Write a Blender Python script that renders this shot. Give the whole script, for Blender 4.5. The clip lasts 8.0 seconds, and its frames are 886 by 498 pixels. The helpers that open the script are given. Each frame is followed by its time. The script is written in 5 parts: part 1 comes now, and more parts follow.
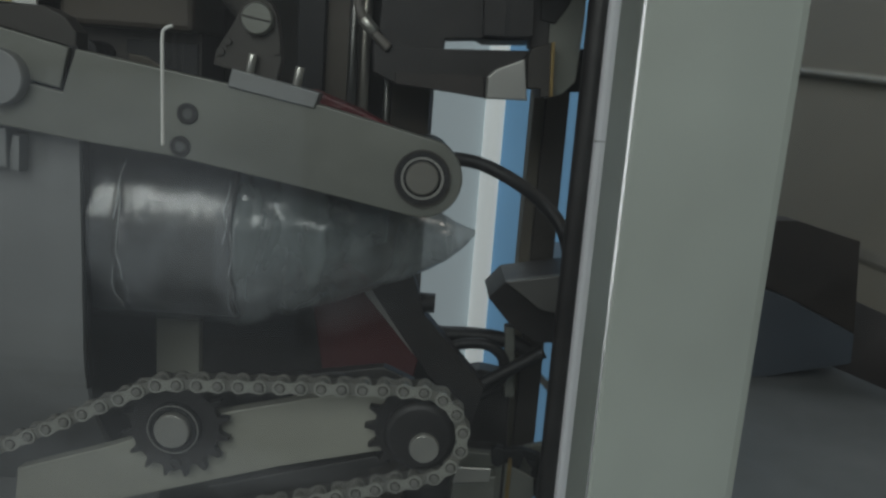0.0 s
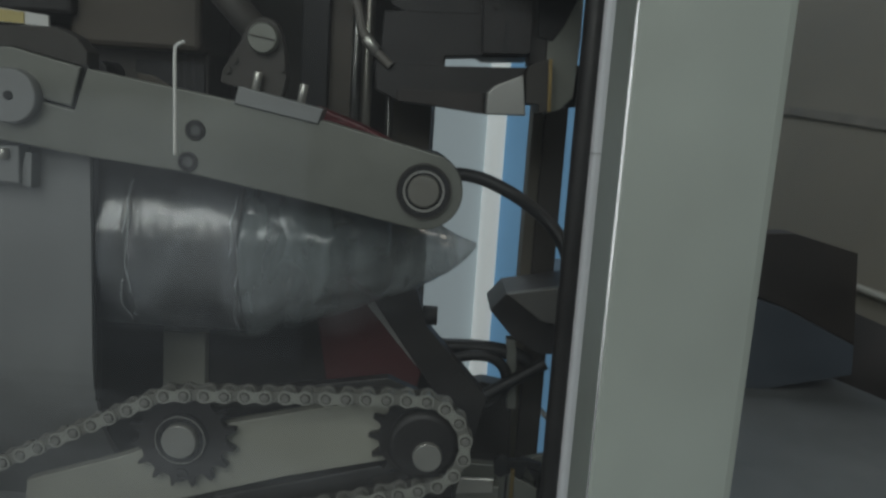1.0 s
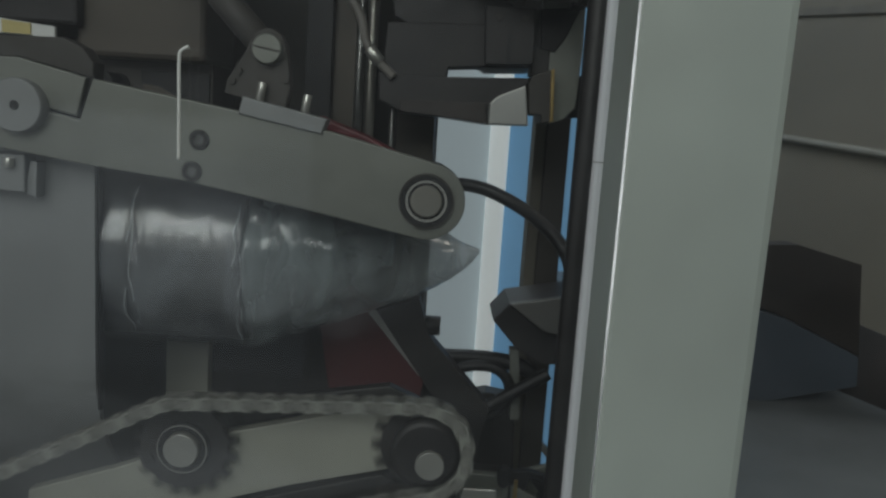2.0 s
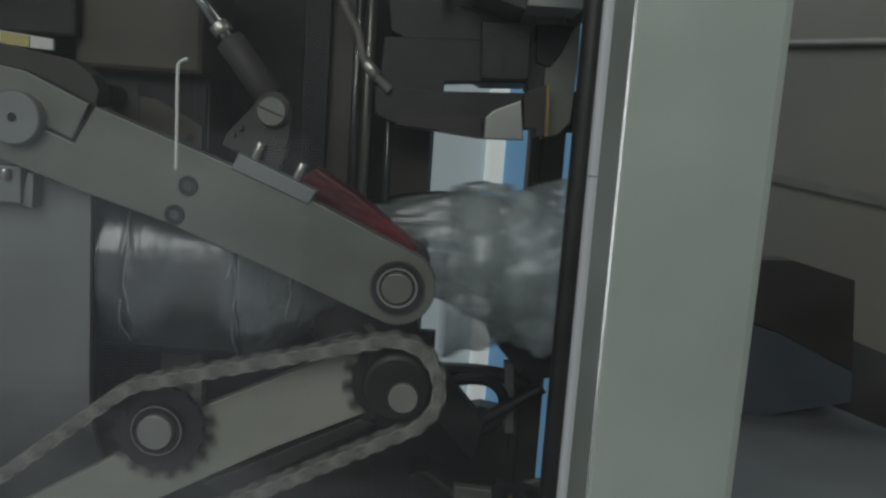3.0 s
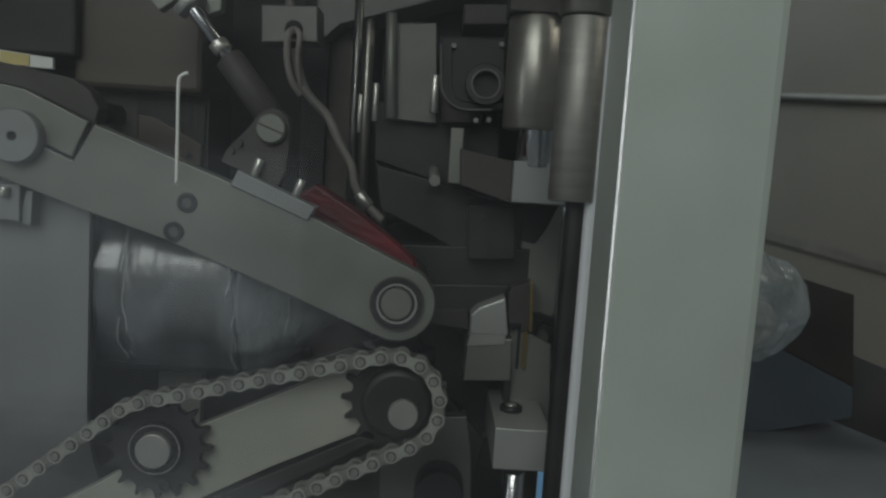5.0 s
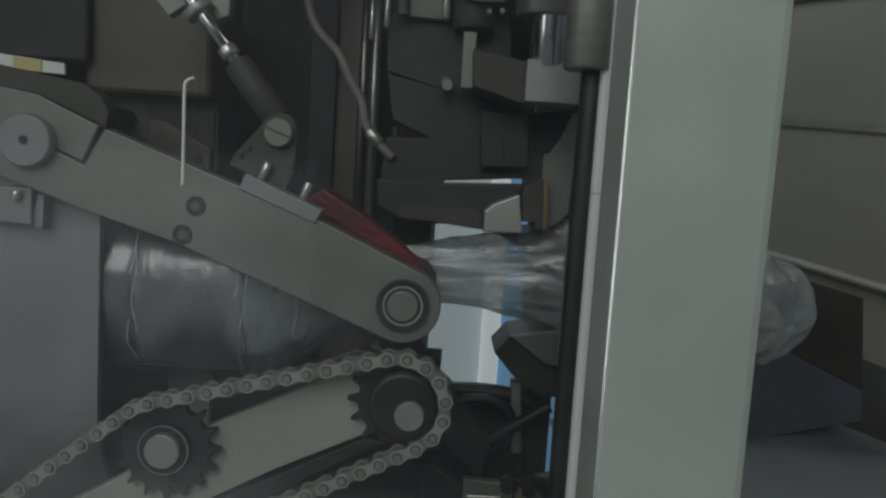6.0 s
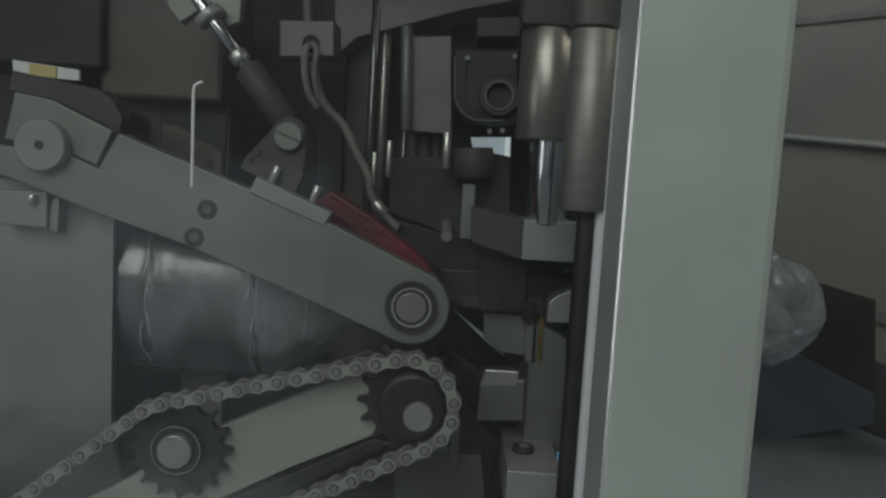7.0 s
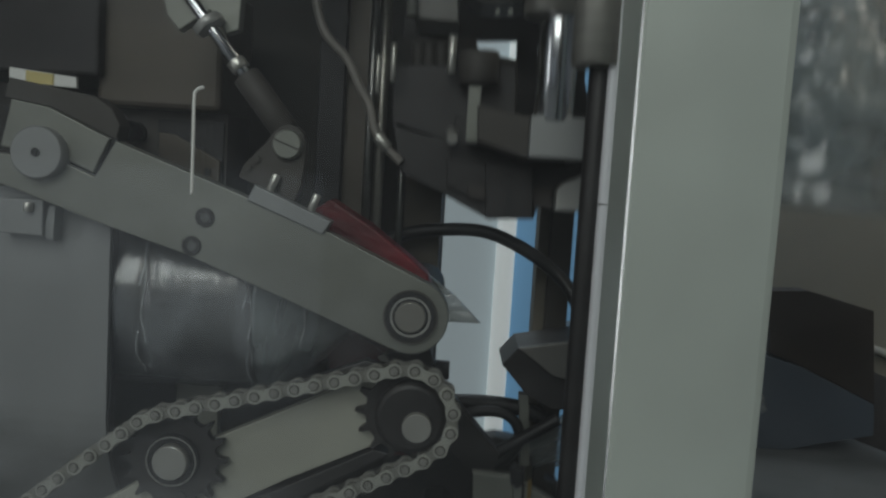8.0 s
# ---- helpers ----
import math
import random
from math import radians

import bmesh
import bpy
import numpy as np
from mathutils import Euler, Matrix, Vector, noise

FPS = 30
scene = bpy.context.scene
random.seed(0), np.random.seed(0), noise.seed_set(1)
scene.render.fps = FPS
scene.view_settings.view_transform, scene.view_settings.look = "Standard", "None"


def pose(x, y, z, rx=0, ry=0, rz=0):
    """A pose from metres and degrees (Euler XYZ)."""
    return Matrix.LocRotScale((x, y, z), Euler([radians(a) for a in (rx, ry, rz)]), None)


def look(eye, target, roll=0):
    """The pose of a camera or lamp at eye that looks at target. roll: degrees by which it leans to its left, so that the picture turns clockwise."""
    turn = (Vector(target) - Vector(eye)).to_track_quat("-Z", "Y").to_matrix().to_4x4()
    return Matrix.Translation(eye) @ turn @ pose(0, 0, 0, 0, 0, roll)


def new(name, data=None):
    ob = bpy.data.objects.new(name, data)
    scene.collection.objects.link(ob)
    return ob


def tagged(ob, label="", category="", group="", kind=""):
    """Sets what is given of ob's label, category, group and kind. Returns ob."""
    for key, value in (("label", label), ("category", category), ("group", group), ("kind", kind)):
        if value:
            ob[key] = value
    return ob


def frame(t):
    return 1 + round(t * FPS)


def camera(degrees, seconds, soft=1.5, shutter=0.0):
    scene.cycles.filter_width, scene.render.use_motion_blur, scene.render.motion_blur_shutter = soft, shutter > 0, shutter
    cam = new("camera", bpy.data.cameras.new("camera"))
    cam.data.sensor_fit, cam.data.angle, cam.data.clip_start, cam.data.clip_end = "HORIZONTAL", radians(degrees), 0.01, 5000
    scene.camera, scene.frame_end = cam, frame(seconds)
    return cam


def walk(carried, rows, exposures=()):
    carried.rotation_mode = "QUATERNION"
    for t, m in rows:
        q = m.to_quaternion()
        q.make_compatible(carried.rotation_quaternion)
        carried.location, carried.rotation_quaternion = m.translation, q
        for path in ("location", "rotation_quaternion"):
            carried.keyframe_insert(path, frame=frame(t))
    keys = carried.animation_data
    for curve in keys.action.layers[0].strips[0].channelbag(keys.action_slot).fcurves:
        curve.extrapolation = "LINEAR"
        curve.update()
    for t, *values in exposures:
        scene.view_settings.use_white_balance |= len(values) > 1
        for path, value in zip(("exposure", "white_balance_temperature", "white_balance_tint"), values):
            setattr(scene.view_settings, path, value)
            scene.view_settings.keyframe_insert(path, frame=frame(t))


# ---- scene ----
cam = camera(60.0, 8.0, soft=2.5, shutter=0.8)
PATH = [
    (0.0, pose(-0.0023, 0.0140, 1.2078, 78.620, -4.180, 0.053)),
    (0.5, pose(-0.0027, 0.0068, 1.2060, 78.250, -3.820, -0.530)),
    (1.0, pose(-0.0008, 0.0027, 1.2045, 80.113, -3.738, 0.233)),
    (1.5, pose(-0.0001, 0.0022, 1.2025, 80.802, -3.594, 0.603)),
    (3.0, pose(0.0000, -0.0003, 1.2005, 82.280, -4.034, 0.186)),
    (3.5, pose(-0.0000, 0.0000, 1.2000, 82.775, -3.931, 0.086)),
    (4.0, pose(-0.0004, -0.0003, 1.1986, 83.478, -3.832, -0.020)),
    (4.5, pose(-0.0014, 0.0004, 1.1981, 83.630, -3.709, -0.141)),
    (6.0, pose(0.0023, -0.0037, 1.1978, 83.972, -3.614, 0.765)),
    (6.5, pose(0.0038, -0.0054, 1.1980, 83.844, -3.443, 1.353)),
    (7.0, pose(0.0057, -0.0080, 1.1968, 84.247, -3.341, 1.736)),
    (7.5, pose(0.0047, -0.0062, 1.1959, 84.644, -3.291, 1.588)),
    (8.0, pose(0.0030, -0.0049, 1.1953, 85.077, -3.522, 1.390))
]
walk(cam, PATH)

# ---- light ----
world = bpy.data.worlds.new("hall_air")
scene.world = world
world.use_nodes = True
world.node_tree.nodes["Background"].inputs[0].default_value = (0.82, 0.89, 0.95, 1)
world.node_tree.nodes["Background"].inputs[1].default_value = 0.12
scene.view_settings.exposure = 0.0


def area(name, eye, target, sx, sy, watts, colour):
    d = bpy.data.lights.new(name, "AREA")
    d.shape, d.size, d.size_y, d.energy, d.color = "RECTANGLE", sx, sy, watts, colour
    ob = new(name, d)
    ob.matrix_world = look(eye, target)
    return ob


area("hall_light", (-0.5, -0.9, 2.35), (0.0, 0.5, 1.1), 1.6, 0.5, 6.4, (0.93, 1.0, 0.95))
# unseen lamp added to place the film tube's highlight and fill below it
area("tube_highlight_lamp", (-0.45, -1.75, 2.0), (0.0, 0.5, 1.1), 1.5, 0.35, 5.5, (0.93, 1.0, 0.95))
# added lamp that brightens the wall mirrored in the pane
area("pane_veil_lamp", (-0.9, -2.0, 2.6), (-0.9, -2.7, 0.2), 1.8, 0.4, 16, (0.88, 0.96, 1.0))
# unseen lamp added for glints on chrome and the column's edge
area("side_glint_lamp", (-2.93, -1.6, 1.05), (0.0, 0.5, 1.05), 0.6, 1.8, 6.8, (0.95, 1.0, 1.0))
area("hall_light_side", (1.7, 0.2, 2.55), (0.9, 1.4, 0.9), 1.2, 0.4, 4.6, (1.0, 0.95, 0.82))
area("rear_light", (0.0, 1.25, 2.3), (0.0, 1.2, 0.6), 0.8, 0.4, 4, (0.9, 0.97, 1.0))


# ---- materials ----
def material(name, colour, rough=0.5, metal=0.0, vary=0.25, scale=30.0, bump=0.1, bump_scale=200.0,
             stretch=(1, 1, 1), clear=0.0, dirt=0.0, dirt_colour=(0.02, 0.018, 0.015), glow=0.0, spec=0.5, relief=0.002):
    m = bpy.data.materials.new(name)
    m.use_nodes = True
    nt = m.node_tree
    nd, ln = nt.nodes, nt.links
    bsdf = nd["Principled BSDF"]
    co = nd.new("ShaderNodeTexCoord")
    mp = nd.new("ShaderNodeMapping")
    mp.inputs["Scale"].default_value = stretch
    ln.new(co.outputs["Object"], mp.inputs[0])
    n1 = nd.new("ShaderNodeTexNoise")
    n1.inputs["Scale"].default_value, n1.inputs["Detail"].default_value = scale, 5
    ln.new(mp.outputs[0], n1.inputs["Vector"])
    ramp = nd.new("ShaderNodeValToRGB")
    lo = tuple(c * (1 - vary) for c in colour)
    hi = tuple(min(1, c * (1 + vary)) for c in colour)
    ramp.color_ramp.elements[0].position, ramp.color_ramp.elements[1].position = 0.3, 0.7
    ramp.color_ramp.elements[0].color, ramp.color_ramp.elements[1].color = (*lo, 1), (*hi, 1)
    ln.new(n1.outputs[0], ramp.inputs[0])
    col = ramp.outputs[0]
    if dirt:
        n2 = nd.new("ShaderNodeTexNoise")
        n2.inputs["Scale"].default_value, n2.inputs["Detail"].default_value = scale * 0.35, 8
        n2.inputs["Roughness"].default_value = 0.65
        ln.new(co.outputs["Object"], n2.inputs["Vector"])
        r2 = nd.new("ShaderNodeValToRGB")
        r2.color_ramp.elements[0].position, r2.color_ramp.elements[1].position = 0.48, 0.72
        r2.color_ramp.elements[1].color = (dirt, dirt, dirt, 1)
        ln.new(n2.outputs[0], r2.inputs[0])
        mix = nd.new("ShaderNodeMix")
        mix.data_type = "RGBA"
        ln.new(r2.outputs[0], mix.inputs[0])
        ln.new(col, mix.inputs[6])
        mix.inputs[7].default_value = (*dirt_colour, 1)
        col = mix.outputs[2]
    ln.new(col, bsdf.inputs["Base Color"])
    n3 = nd.new("ShaderNodeTexNoise")
    n3.inputs["Scale"].default_value, n3.inputs["Detail"].default_value = bump_scale, 4
    ln.new(mp.outputs[0], n3.inputs["Vector"])
    rr = nd.new("ShaderNodeMapRange")
    rr.inputs[3].default_value, rr.inputs[4].default_value = rough * 0.8, min(1, rough * 1.25)
    ln.new(n3.outputs[0], rr.inputs[0])
    ln.new(rr.outputs[0], bsdf.inputs["Roughness"])
    bsdf.inputs["Metallic"].default_value = metal
    bsdf.inputs["Specular IOR Level"].default_value = spec
    if bump:
        b = nd.new("ShaderNodeBump")
        b.inputs["Strength"].default_value, b.inputs["Distance"].default_value = bump, relief
        ln.new(n3.outputs[0], b.inputs["Height"])
        ln.new(b.outputs[0], bsdf.inputs["Normal"])
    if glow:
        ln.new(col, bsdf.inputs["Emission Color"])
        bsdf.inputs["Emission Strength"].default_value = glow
    if clear:
        tr = nd.new("ShaderNodeBsdfTransparent")
        mx = nd.new("ShaderNodeMixShader")
        mx.inputs[0].default_value = clear
        ln.new(bsdf.outputs[0], mx.inputs[1])
        ln.new(tr.outputs[0], mx.inputs[2])
        ln.new(mx.outputs[0], nd["Material Output"].inputs[0])
    return m


ALU = material("brushed_aluminium", (0.224, 0.230, 0.204), 0.47, 0.5, 0.14, 14, 0.06, 400, (1, 1, 2), dirt=0.5, dirt_colour=(0.12, 0.12, 0.105))
ALU_PALE = material("pale_milled_aluminium", (0.42, 0.42, 0.40), 0.42, 0.45, 0.10, 30, 0.05, 400, dirt=0.12)
STEEL = material("bright_steel", (0.62, 0.61, 0.56), 0.34, 0.8, 0.08, 60, 0.03, 600)
CHROME = material("chrome", (0.75, 0.76, 0.78), 0.17, 1.0, 0.03, 40, 0.01, 500)
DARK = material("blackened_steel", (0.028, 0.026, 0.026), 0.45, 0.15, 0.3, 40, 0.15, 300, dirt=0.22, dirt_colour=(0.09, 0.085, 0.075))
BLACK = material("black_rubber", (0.012, 0.012, 0.013), 0.5, 0.0, 0.3, 60, 0.1, 300)
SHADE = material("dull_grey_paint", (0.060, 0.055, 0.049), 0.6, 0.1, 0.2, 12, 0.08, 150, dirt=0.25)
GUIDE = material("satin_guide_plate", (0.155, 0.152, 0.142), 0.45, 0.4, 0.1, 20, 0.05, 300, (1, 1, 3), dirt=0.2)
HOUSING = material("brown_grey_housing_paint", (0.095, 0.082, 0.066), 0.45, 0.3, 0.2, 9, 0.05, 120, (1, 1, 3), dirt=0.3)
COVER = material("satin_cover_sheet", (0.29, 0.297, 0.295), 0.5, 0.5, 0.08, 7, 0.04, 300, (4, 1, 1), dirt=0.15)
COLUMN = material("grey_green_anodised_profile", (0.60, 0.65, 0.595), 0.36, 0.15, 0.15, 9, 0.03, 500, (1.4, 1, 0.5), dirt=0.34, dirt_colour=(0.3, 0.3, 0.27))
EDGE_GLINT = material("edge_glint_metal", (0.95, 0.95, 0.94), 0.24, 0.9, 0.04, 60, 0)
PALE_STRIP = material("pale_bright_strip", (0.92, 0.92, 0.95), 0.26, 0.0, 0.05, 30, 0.02, 300, (1, 1, 0.2))
TURNED = material("turned_warm_steel", (0.37, 0.355, 0.315), 0.33, 0.75, 0.08, 30, 0.03, 300, (1, 1, 6))
ROD = material("dull_steel_rod", (0.22, 0.22, 0.21), 0.3, 0.9, 0.15, 60, 0.04, 400)
PLATE = material("beige_painted_plate", (0.40, 0.40, 0.34), 0.5, 0.2, 0.10, 14, 0.05, 250, dirt=0.2)
# darker copy of the chain steel, with shade put into its colour
CHAIN_IN = material("shaded_oiled_chain_steel", (0.27, 0.265, 0.24), 0.45, 0.45, 0.25, 90, 0.1, 500, dirt=0.35)
CHAIN = material("oiled_chain_steel", (0.43, 0.43, 0.385), 0.42, 0.45, 0.25, 90, 0.1, 500, dirt=0.3)
LINK_PIN = material("worn_chain_pin", (0.30, 0.295, 0.27), 0.45, 0.5, 0.2, 90, 0.1, 500)
RED_SHEET = material("dull_red_sheet", (0.085, 0.020, 0.022), 0.45, 0.0, 0.2, 14, 0.05, 120, dirt=0.3)
BUSH = material("dull_bushing_steel", (0.34, 0.33, 0.30), 0.46, 0.6, 0.15, 30, 0.03, 300, (1, 1, 5), dirt=0.2)
PIN = material("dark_chain_pin", (0.10, 0.095, 0.085), 0.45, 0.6, 0.2, 90, 0.1, 500)
RED = material("dark_red_rubber", (0.135, 0.012, 0.018), 0.42, 0.0, 0.6, 34, 0.5, 90, (0.8, 1, 2.5), dirt=0.25)
BRASS = material("brass", (0.42, 0.30, 0.13), 0.35, 0.9, 0.2, 60, 0.05)
PIPE = material("steel_forming_pipe", (0.22, 0.22, 0.21), 0.36, 0.9, 0.35, 9, 0.35, 14, (0.5, 1, 5), dirt=0.3, relief=0.002)
FILLING = material("pale_filling", (0.42, 0.43, 0.40), 0.6, 0.0, 0.5, 60, 0.6, 90, relief=0.004)
# paler than the film, so each crease carries a painted highlight
FOLD = material("highlight_film_crease", (0.62, 0.65, 0.66), 0.2, 0.2, 0.5, 120, 0.3, 200, clear=0.40)


def film_material(name, tint, haze, scale, stretch, streak, gloss=0.10, relief=0.004, bump=0.7):
    """Clear film: uneven milky haze, pale lines painted as highlight threads and a wet gloss over what lies behind."""
    m = bpy.data.materials.new(name)
    m.use_nodes = True
    nd, ln = m.node_tree.nodes, m.node_tree.links
    bsdf = nd["Principled BSDF"]
    co, mp = nd.new("ShaderNodeTexCoord"), nd.new("ShaderNodeMapping")
    mp.inputs["Scale"].default_value = stretch
    ln.new(co.outputs["Object"], mp.inputs[0])
    cloud, ridge, crease = nd.new("ShaderNodeTexNoise"), nd.new("ShaderNodeTexNoise"), nd.new("ShaderNodeTexNoise")
    ridge.noise_type = "RIDGED_MULTIFRACTAL"
    for n, q, det, dist in ((cloud, scale, 6, 1.2), (ridge, scale * 2.2, 2, 0.6), (crease, scale * 1.6, 4, 0.8)):
        n.inputs["Scale"].default_value, n.inputs["Detail"].default_value, n.inputs["Distortion"].default_value = q, det, dist
        ln.new(mp.outputs[0], n.inputs["Vector"])
    milk = nd.new("ShaderNodeMapRange")
    milk.inputs[1].default_value, milk.inputs[2].default_value = 0.38, 0.66
    milk.inputs[3].default_value, milk.inputs[4].default_value = haze
    ln.new(cloud.outputs[0], milk.inputs[0])
    line = nd.new("ShaderNodeMapRange")
    line.inputs[1].default_value, line.inputs[2].default_value = 0.80, 1.25
    line.inputs[3].default_value, line.inputs[4].default_value = 0.0, streak
    ln.new(ridge.outputs[0], line.inputs[0])
    cover = nd.new("ShaderNodeMath")
    cover.operation, cover.use_clamp = "ADD", True
    ln.new(milk.outputs[0], cover.inputs[0])
    ln.new(line.outputs[0], cover.inputs[1])
    tone = nd.new("ShaderNodeMix")
    tone.data_type = "RGBA"
    tone.inputs[6].default_value = (*tint, 1)
    tone.inputs[7].default_value = tuple(min(1, c * 1.7) for c in tint) + (1,)
    ln.new(line.outputs[0], tone.inputs[0])
    ln.new(tone.outputs[2], bsdf.inputs["Base Color"])
    bsdf.inputs["Roughness"].default_value = 0.32
    b = nd.new("ShaderNodeBump")
    b.inputs["Strength"].default_value, b.inputs["Distance"].default_value = bump, relief
    ln.new(crease.outputs[0], b.inputs["Height"])
    ln.new(b.outputs[0], bsdf.inputs["Normal"])
    tr, gl = nd.new("ShaderNodeBsdfTransparent"), nd.new("ShaderNodeBsdfGlossy")
    gl.inputs["Roughness"].default_value = 0.2
    ln.new(b.outputs[0], gl.inputs["Normal"])
    m1, m2 = nd.new("ShaderNodeMixShader"), nd.new("ShaderNodeMixShader")
    ln.new(cover.outputs[0], m1.inputs[0])
    ln.new(tr.outputs[0], m1.inputs[1])
    ln.new(bsdf.outputs[0], m1.inputs[2])
    lw = nd.new("ShaderNodeLayerWeight")
    lw.inputs["Blend"].default_value = 0.35
    rim = nd.new("ShaderNodeMapRange")
    rim.inputs[3].default_value, rim.inputs[4].default_value = gloss, min(0.6, gloss * 4)
    ln.new(lw.outputs["Facing"], rim.inputs[0])
    ln.new(rim.outputs[0], m2.inputs[0])
    ln.new(m1.outputs[0], m2.inputs[1])
    ln.new(gl.outputs[0], m2.inputs[2])
    ln.new(m2.outputs[0], nd["Material Output"].inputs[0])
    return m


FILM = film_material("clear_film_tube", (0.36, 0.39, 0.42), (0.10, 0.42), 16, (1.6, 1, 0.8), 0.30, 0.075)
CLOUDY = film_material("cloudy_scuffed_film", (0.35, 0.40, 0.41), (0.20, 0.68), 15, (1.5, 1, 0.7), 0.30, 0.08)
FILM_NECK = film_material("gathered_clear_film", (0.30, 0.335, 0.33), (0.40, 0.72), 26, (0.3, 3, 3), 0.35, 0.10)
BAG = film_material("crumpled_clear_bag", (0.44, 0.50, 0.515), (0.32, 0.75), 20, (1.7, 1, 0.6), 0.35, 0.035, 0.005, 0.4)
BELT = material("beige_conveyor_belt", (0.185, 0.166, 0.128), 0.6, 0.0, 0.12, 5, 0.1, 120, dirt=0.5, dirt_colour=(0.11, 0.098, 0.08))
BELT_RIB = material("pale_belt_cleat", (0.36, 0.345, 0.30), 0.5, 0.0, 0.12, 30, 0.1, 120)
BROWN_RIB = material("cleat_shadow_brown", (0.15, 0.135, 0.11), 0.6, 0.0, 0.25, 30, 0.1, 120)
FLOOR = material("grey_sealed_concrete", (0.20, 0.21, 0.21), 0.45, 0.0, 0.2, 6, 0.1, 90, dirt=0.3, dirt_colour=(0.1, 0.1, 0.1))
WALLS = material("pale_hall_paint", (0.55, 0.58, 0.62), 0.7, 0.0, 0.08, 2, 0.03, 60)
DIM_WALL = material("dim_reflection_wall", (0.20, 0.20, 0.20), 0.7, 0.0, 0.1, 2, 0.03, 60)
BROWN = material("dark_brown_guard", (0.042, 0.036, 0.033), 0.6, 0.0, 0.3, 14, 0.1, 120)
TABLE = material("worn_grey_table_sheet", (0.17, 0.18, 0.185), 0.42, 0.2, 0.22, 7, 0.08, 90, dirt=0.4, dirt_colour=(0.06, 0.06, 0.058))
TRAY = material("blue_grey_tray", (0.075, 0.09, 0.11), 0.5, 0.1, 0.2, 10, 0.05, 120)
WIRE = material("white_wire", (0.8, 0.8, 0.77), 0.4, 0.0, 0.05, 50, 0.02)
HOSE = material("grey_hose", (0.215, 0.20, 0.18), 0.4, 0.0, 0.15, 50, 0.05)
YELLOW = material("yellow_label", (0.62, 0.52, 0.22), 0.5, 0.0, 0.1, 40, 0.02)
# backdrop surfaces glow by themselves in place of light falling on them
SKY_WALL = material("glowing_blue_grey_wall", (0.40, 0.475, 0.50), 0.6, 0.0, 0.03, 3, 0.02, 60, glow=0.37)
WHITE_PIPE = material("glowing_white_pipe", (0.82, 0.89, 0.88), 0.4, 0.0, 0.02, 3, 0.02, 60, glow=0.38)
BLUE_WALL = material("glowing_blue_panel", (0.12, 0.26, 0.41), 0.5, 0.0, 0.06, 4, 0.03, 60, glow=0.5)


def pane_material():
    m = bpy.data.materials.new("clear_door_pane")
    m.use_nodes = True
    nd, ln = m.node_tree.nodes, m.node_tree.links
    nd.remove(nd["Principled BSDF"])
    tr, gl, mx = nd.new("ShaderNodeBsdfTransparent"), nd.new("ShaderNodeBsdfGlossy"), nd.new("ShaderNodeMixShader")
    gl.inputs["Roughness"].default_value = 0.05
    mx.inputs[0].default_value = 0.052
    ln.new(tr.outputs[0], mx.inputs[1])
    ln.new(gl.outputs[0], mx.inputs[2])
    co, mp, ns = nd.new("ShaderNodeTexCoord"), nd.new("ShaderNodeMapping"), nd.new("ShaderNodeTexNoise")
    mp.inputs["Rotation"].default_value = (0, radians(24), 0)
    mp.inputs["Scale"].default_value = (1.0, 1.0, 2.4)
    ns.inputs["Scale"].default_value, ns.inputs["Detail"].default_value = 9.0, 5
    ns.inputs["Distortion"].default_value = 0.8
    ln.new(co.outputs["Object"], mp.inputs[0])
    ln.new(mp.outputs[0], ns.inputs["Vector"])
    mr = nd.new("ShaderNodeMapRange")
    mr.inputs[1].default_value, mr.inputs[2].default_value = 0.45, 0.62
    mr.inputs[3].default_value, mr.inputs[4].default_value = 0.35, 1.0
    ln.new(ns.outputs[0], mr.inputs[0])
    # smears, with the haze of a reflection painted thickest round a low patch
    off, far = nd.new("ShaderNodeVectorMath"), nd.new("ShaderNodeVectorMath")
    off.operation, far.operation = "SUBTRACT", "LENGTH"
    off.inputs[1].default_value = (-0.10, 0.257, 1.10)
    ln.new(co.outputs["Object"], off.inputs[0])
    ln.new(off.outputs[0], far.inputs[0])
    fade = nd.new("ShaderNodeMapRange")
    fade.inputs[1].default_value, fade.inputs[2].default_value = 0.02, 0.16
    fade.inputs[3].default_value, fade.inputs[4].default_value = 0.085, 0.010
    ln.new(far.outputs["Value"], fade.inputs[0])
    veil = nd.new("ShaderNodeMath")
    veil.operation = "MULTIPLY"
    ln.new(mr.outputs[0], veil.inputs[0])
    ln.new(fade.outputs[0], veil.inputs[1])
    df, smear = nd.new("ShaderNodeBsdfDiffuse"), nd.new("ShaderNodeMixShader")
    df.inputs[0].default_value = (0.64, 0.66, 0.70, 1)
    ln.new(veil.outputs[0], smear.inputs[0])
    ln.new(mx.outputs[0], smear.inputs[1])
    ln.new(df.outputs[0], smear.inputs[2])
    ln.new(smear.outputs[0], nd["Material Output"].inputs[0])
    return m


PANE = pane_material()


# ---- mesh helpers ----
def box(x0, x1, y0, y1, z0, z1, bevel=0.0008, bm=None):
    own = bm is None
    bm = bmesh.new() if own else bm
    got = bmesh.ops.create_cube(bm, size=1)["verts"]
    for v in got:
        v.co = Vector((x0 if v.co.x < 0 else x1, y0 if v.co.y < 0 else y1, z0 if v.co.z < 0 else z1))
    if bevel and own:
        bmesh.ops.bevel(bm, geom=bm.edges[:], offset=bevel, segments=2, profile=0.5, affect="EDGES")
    return bm


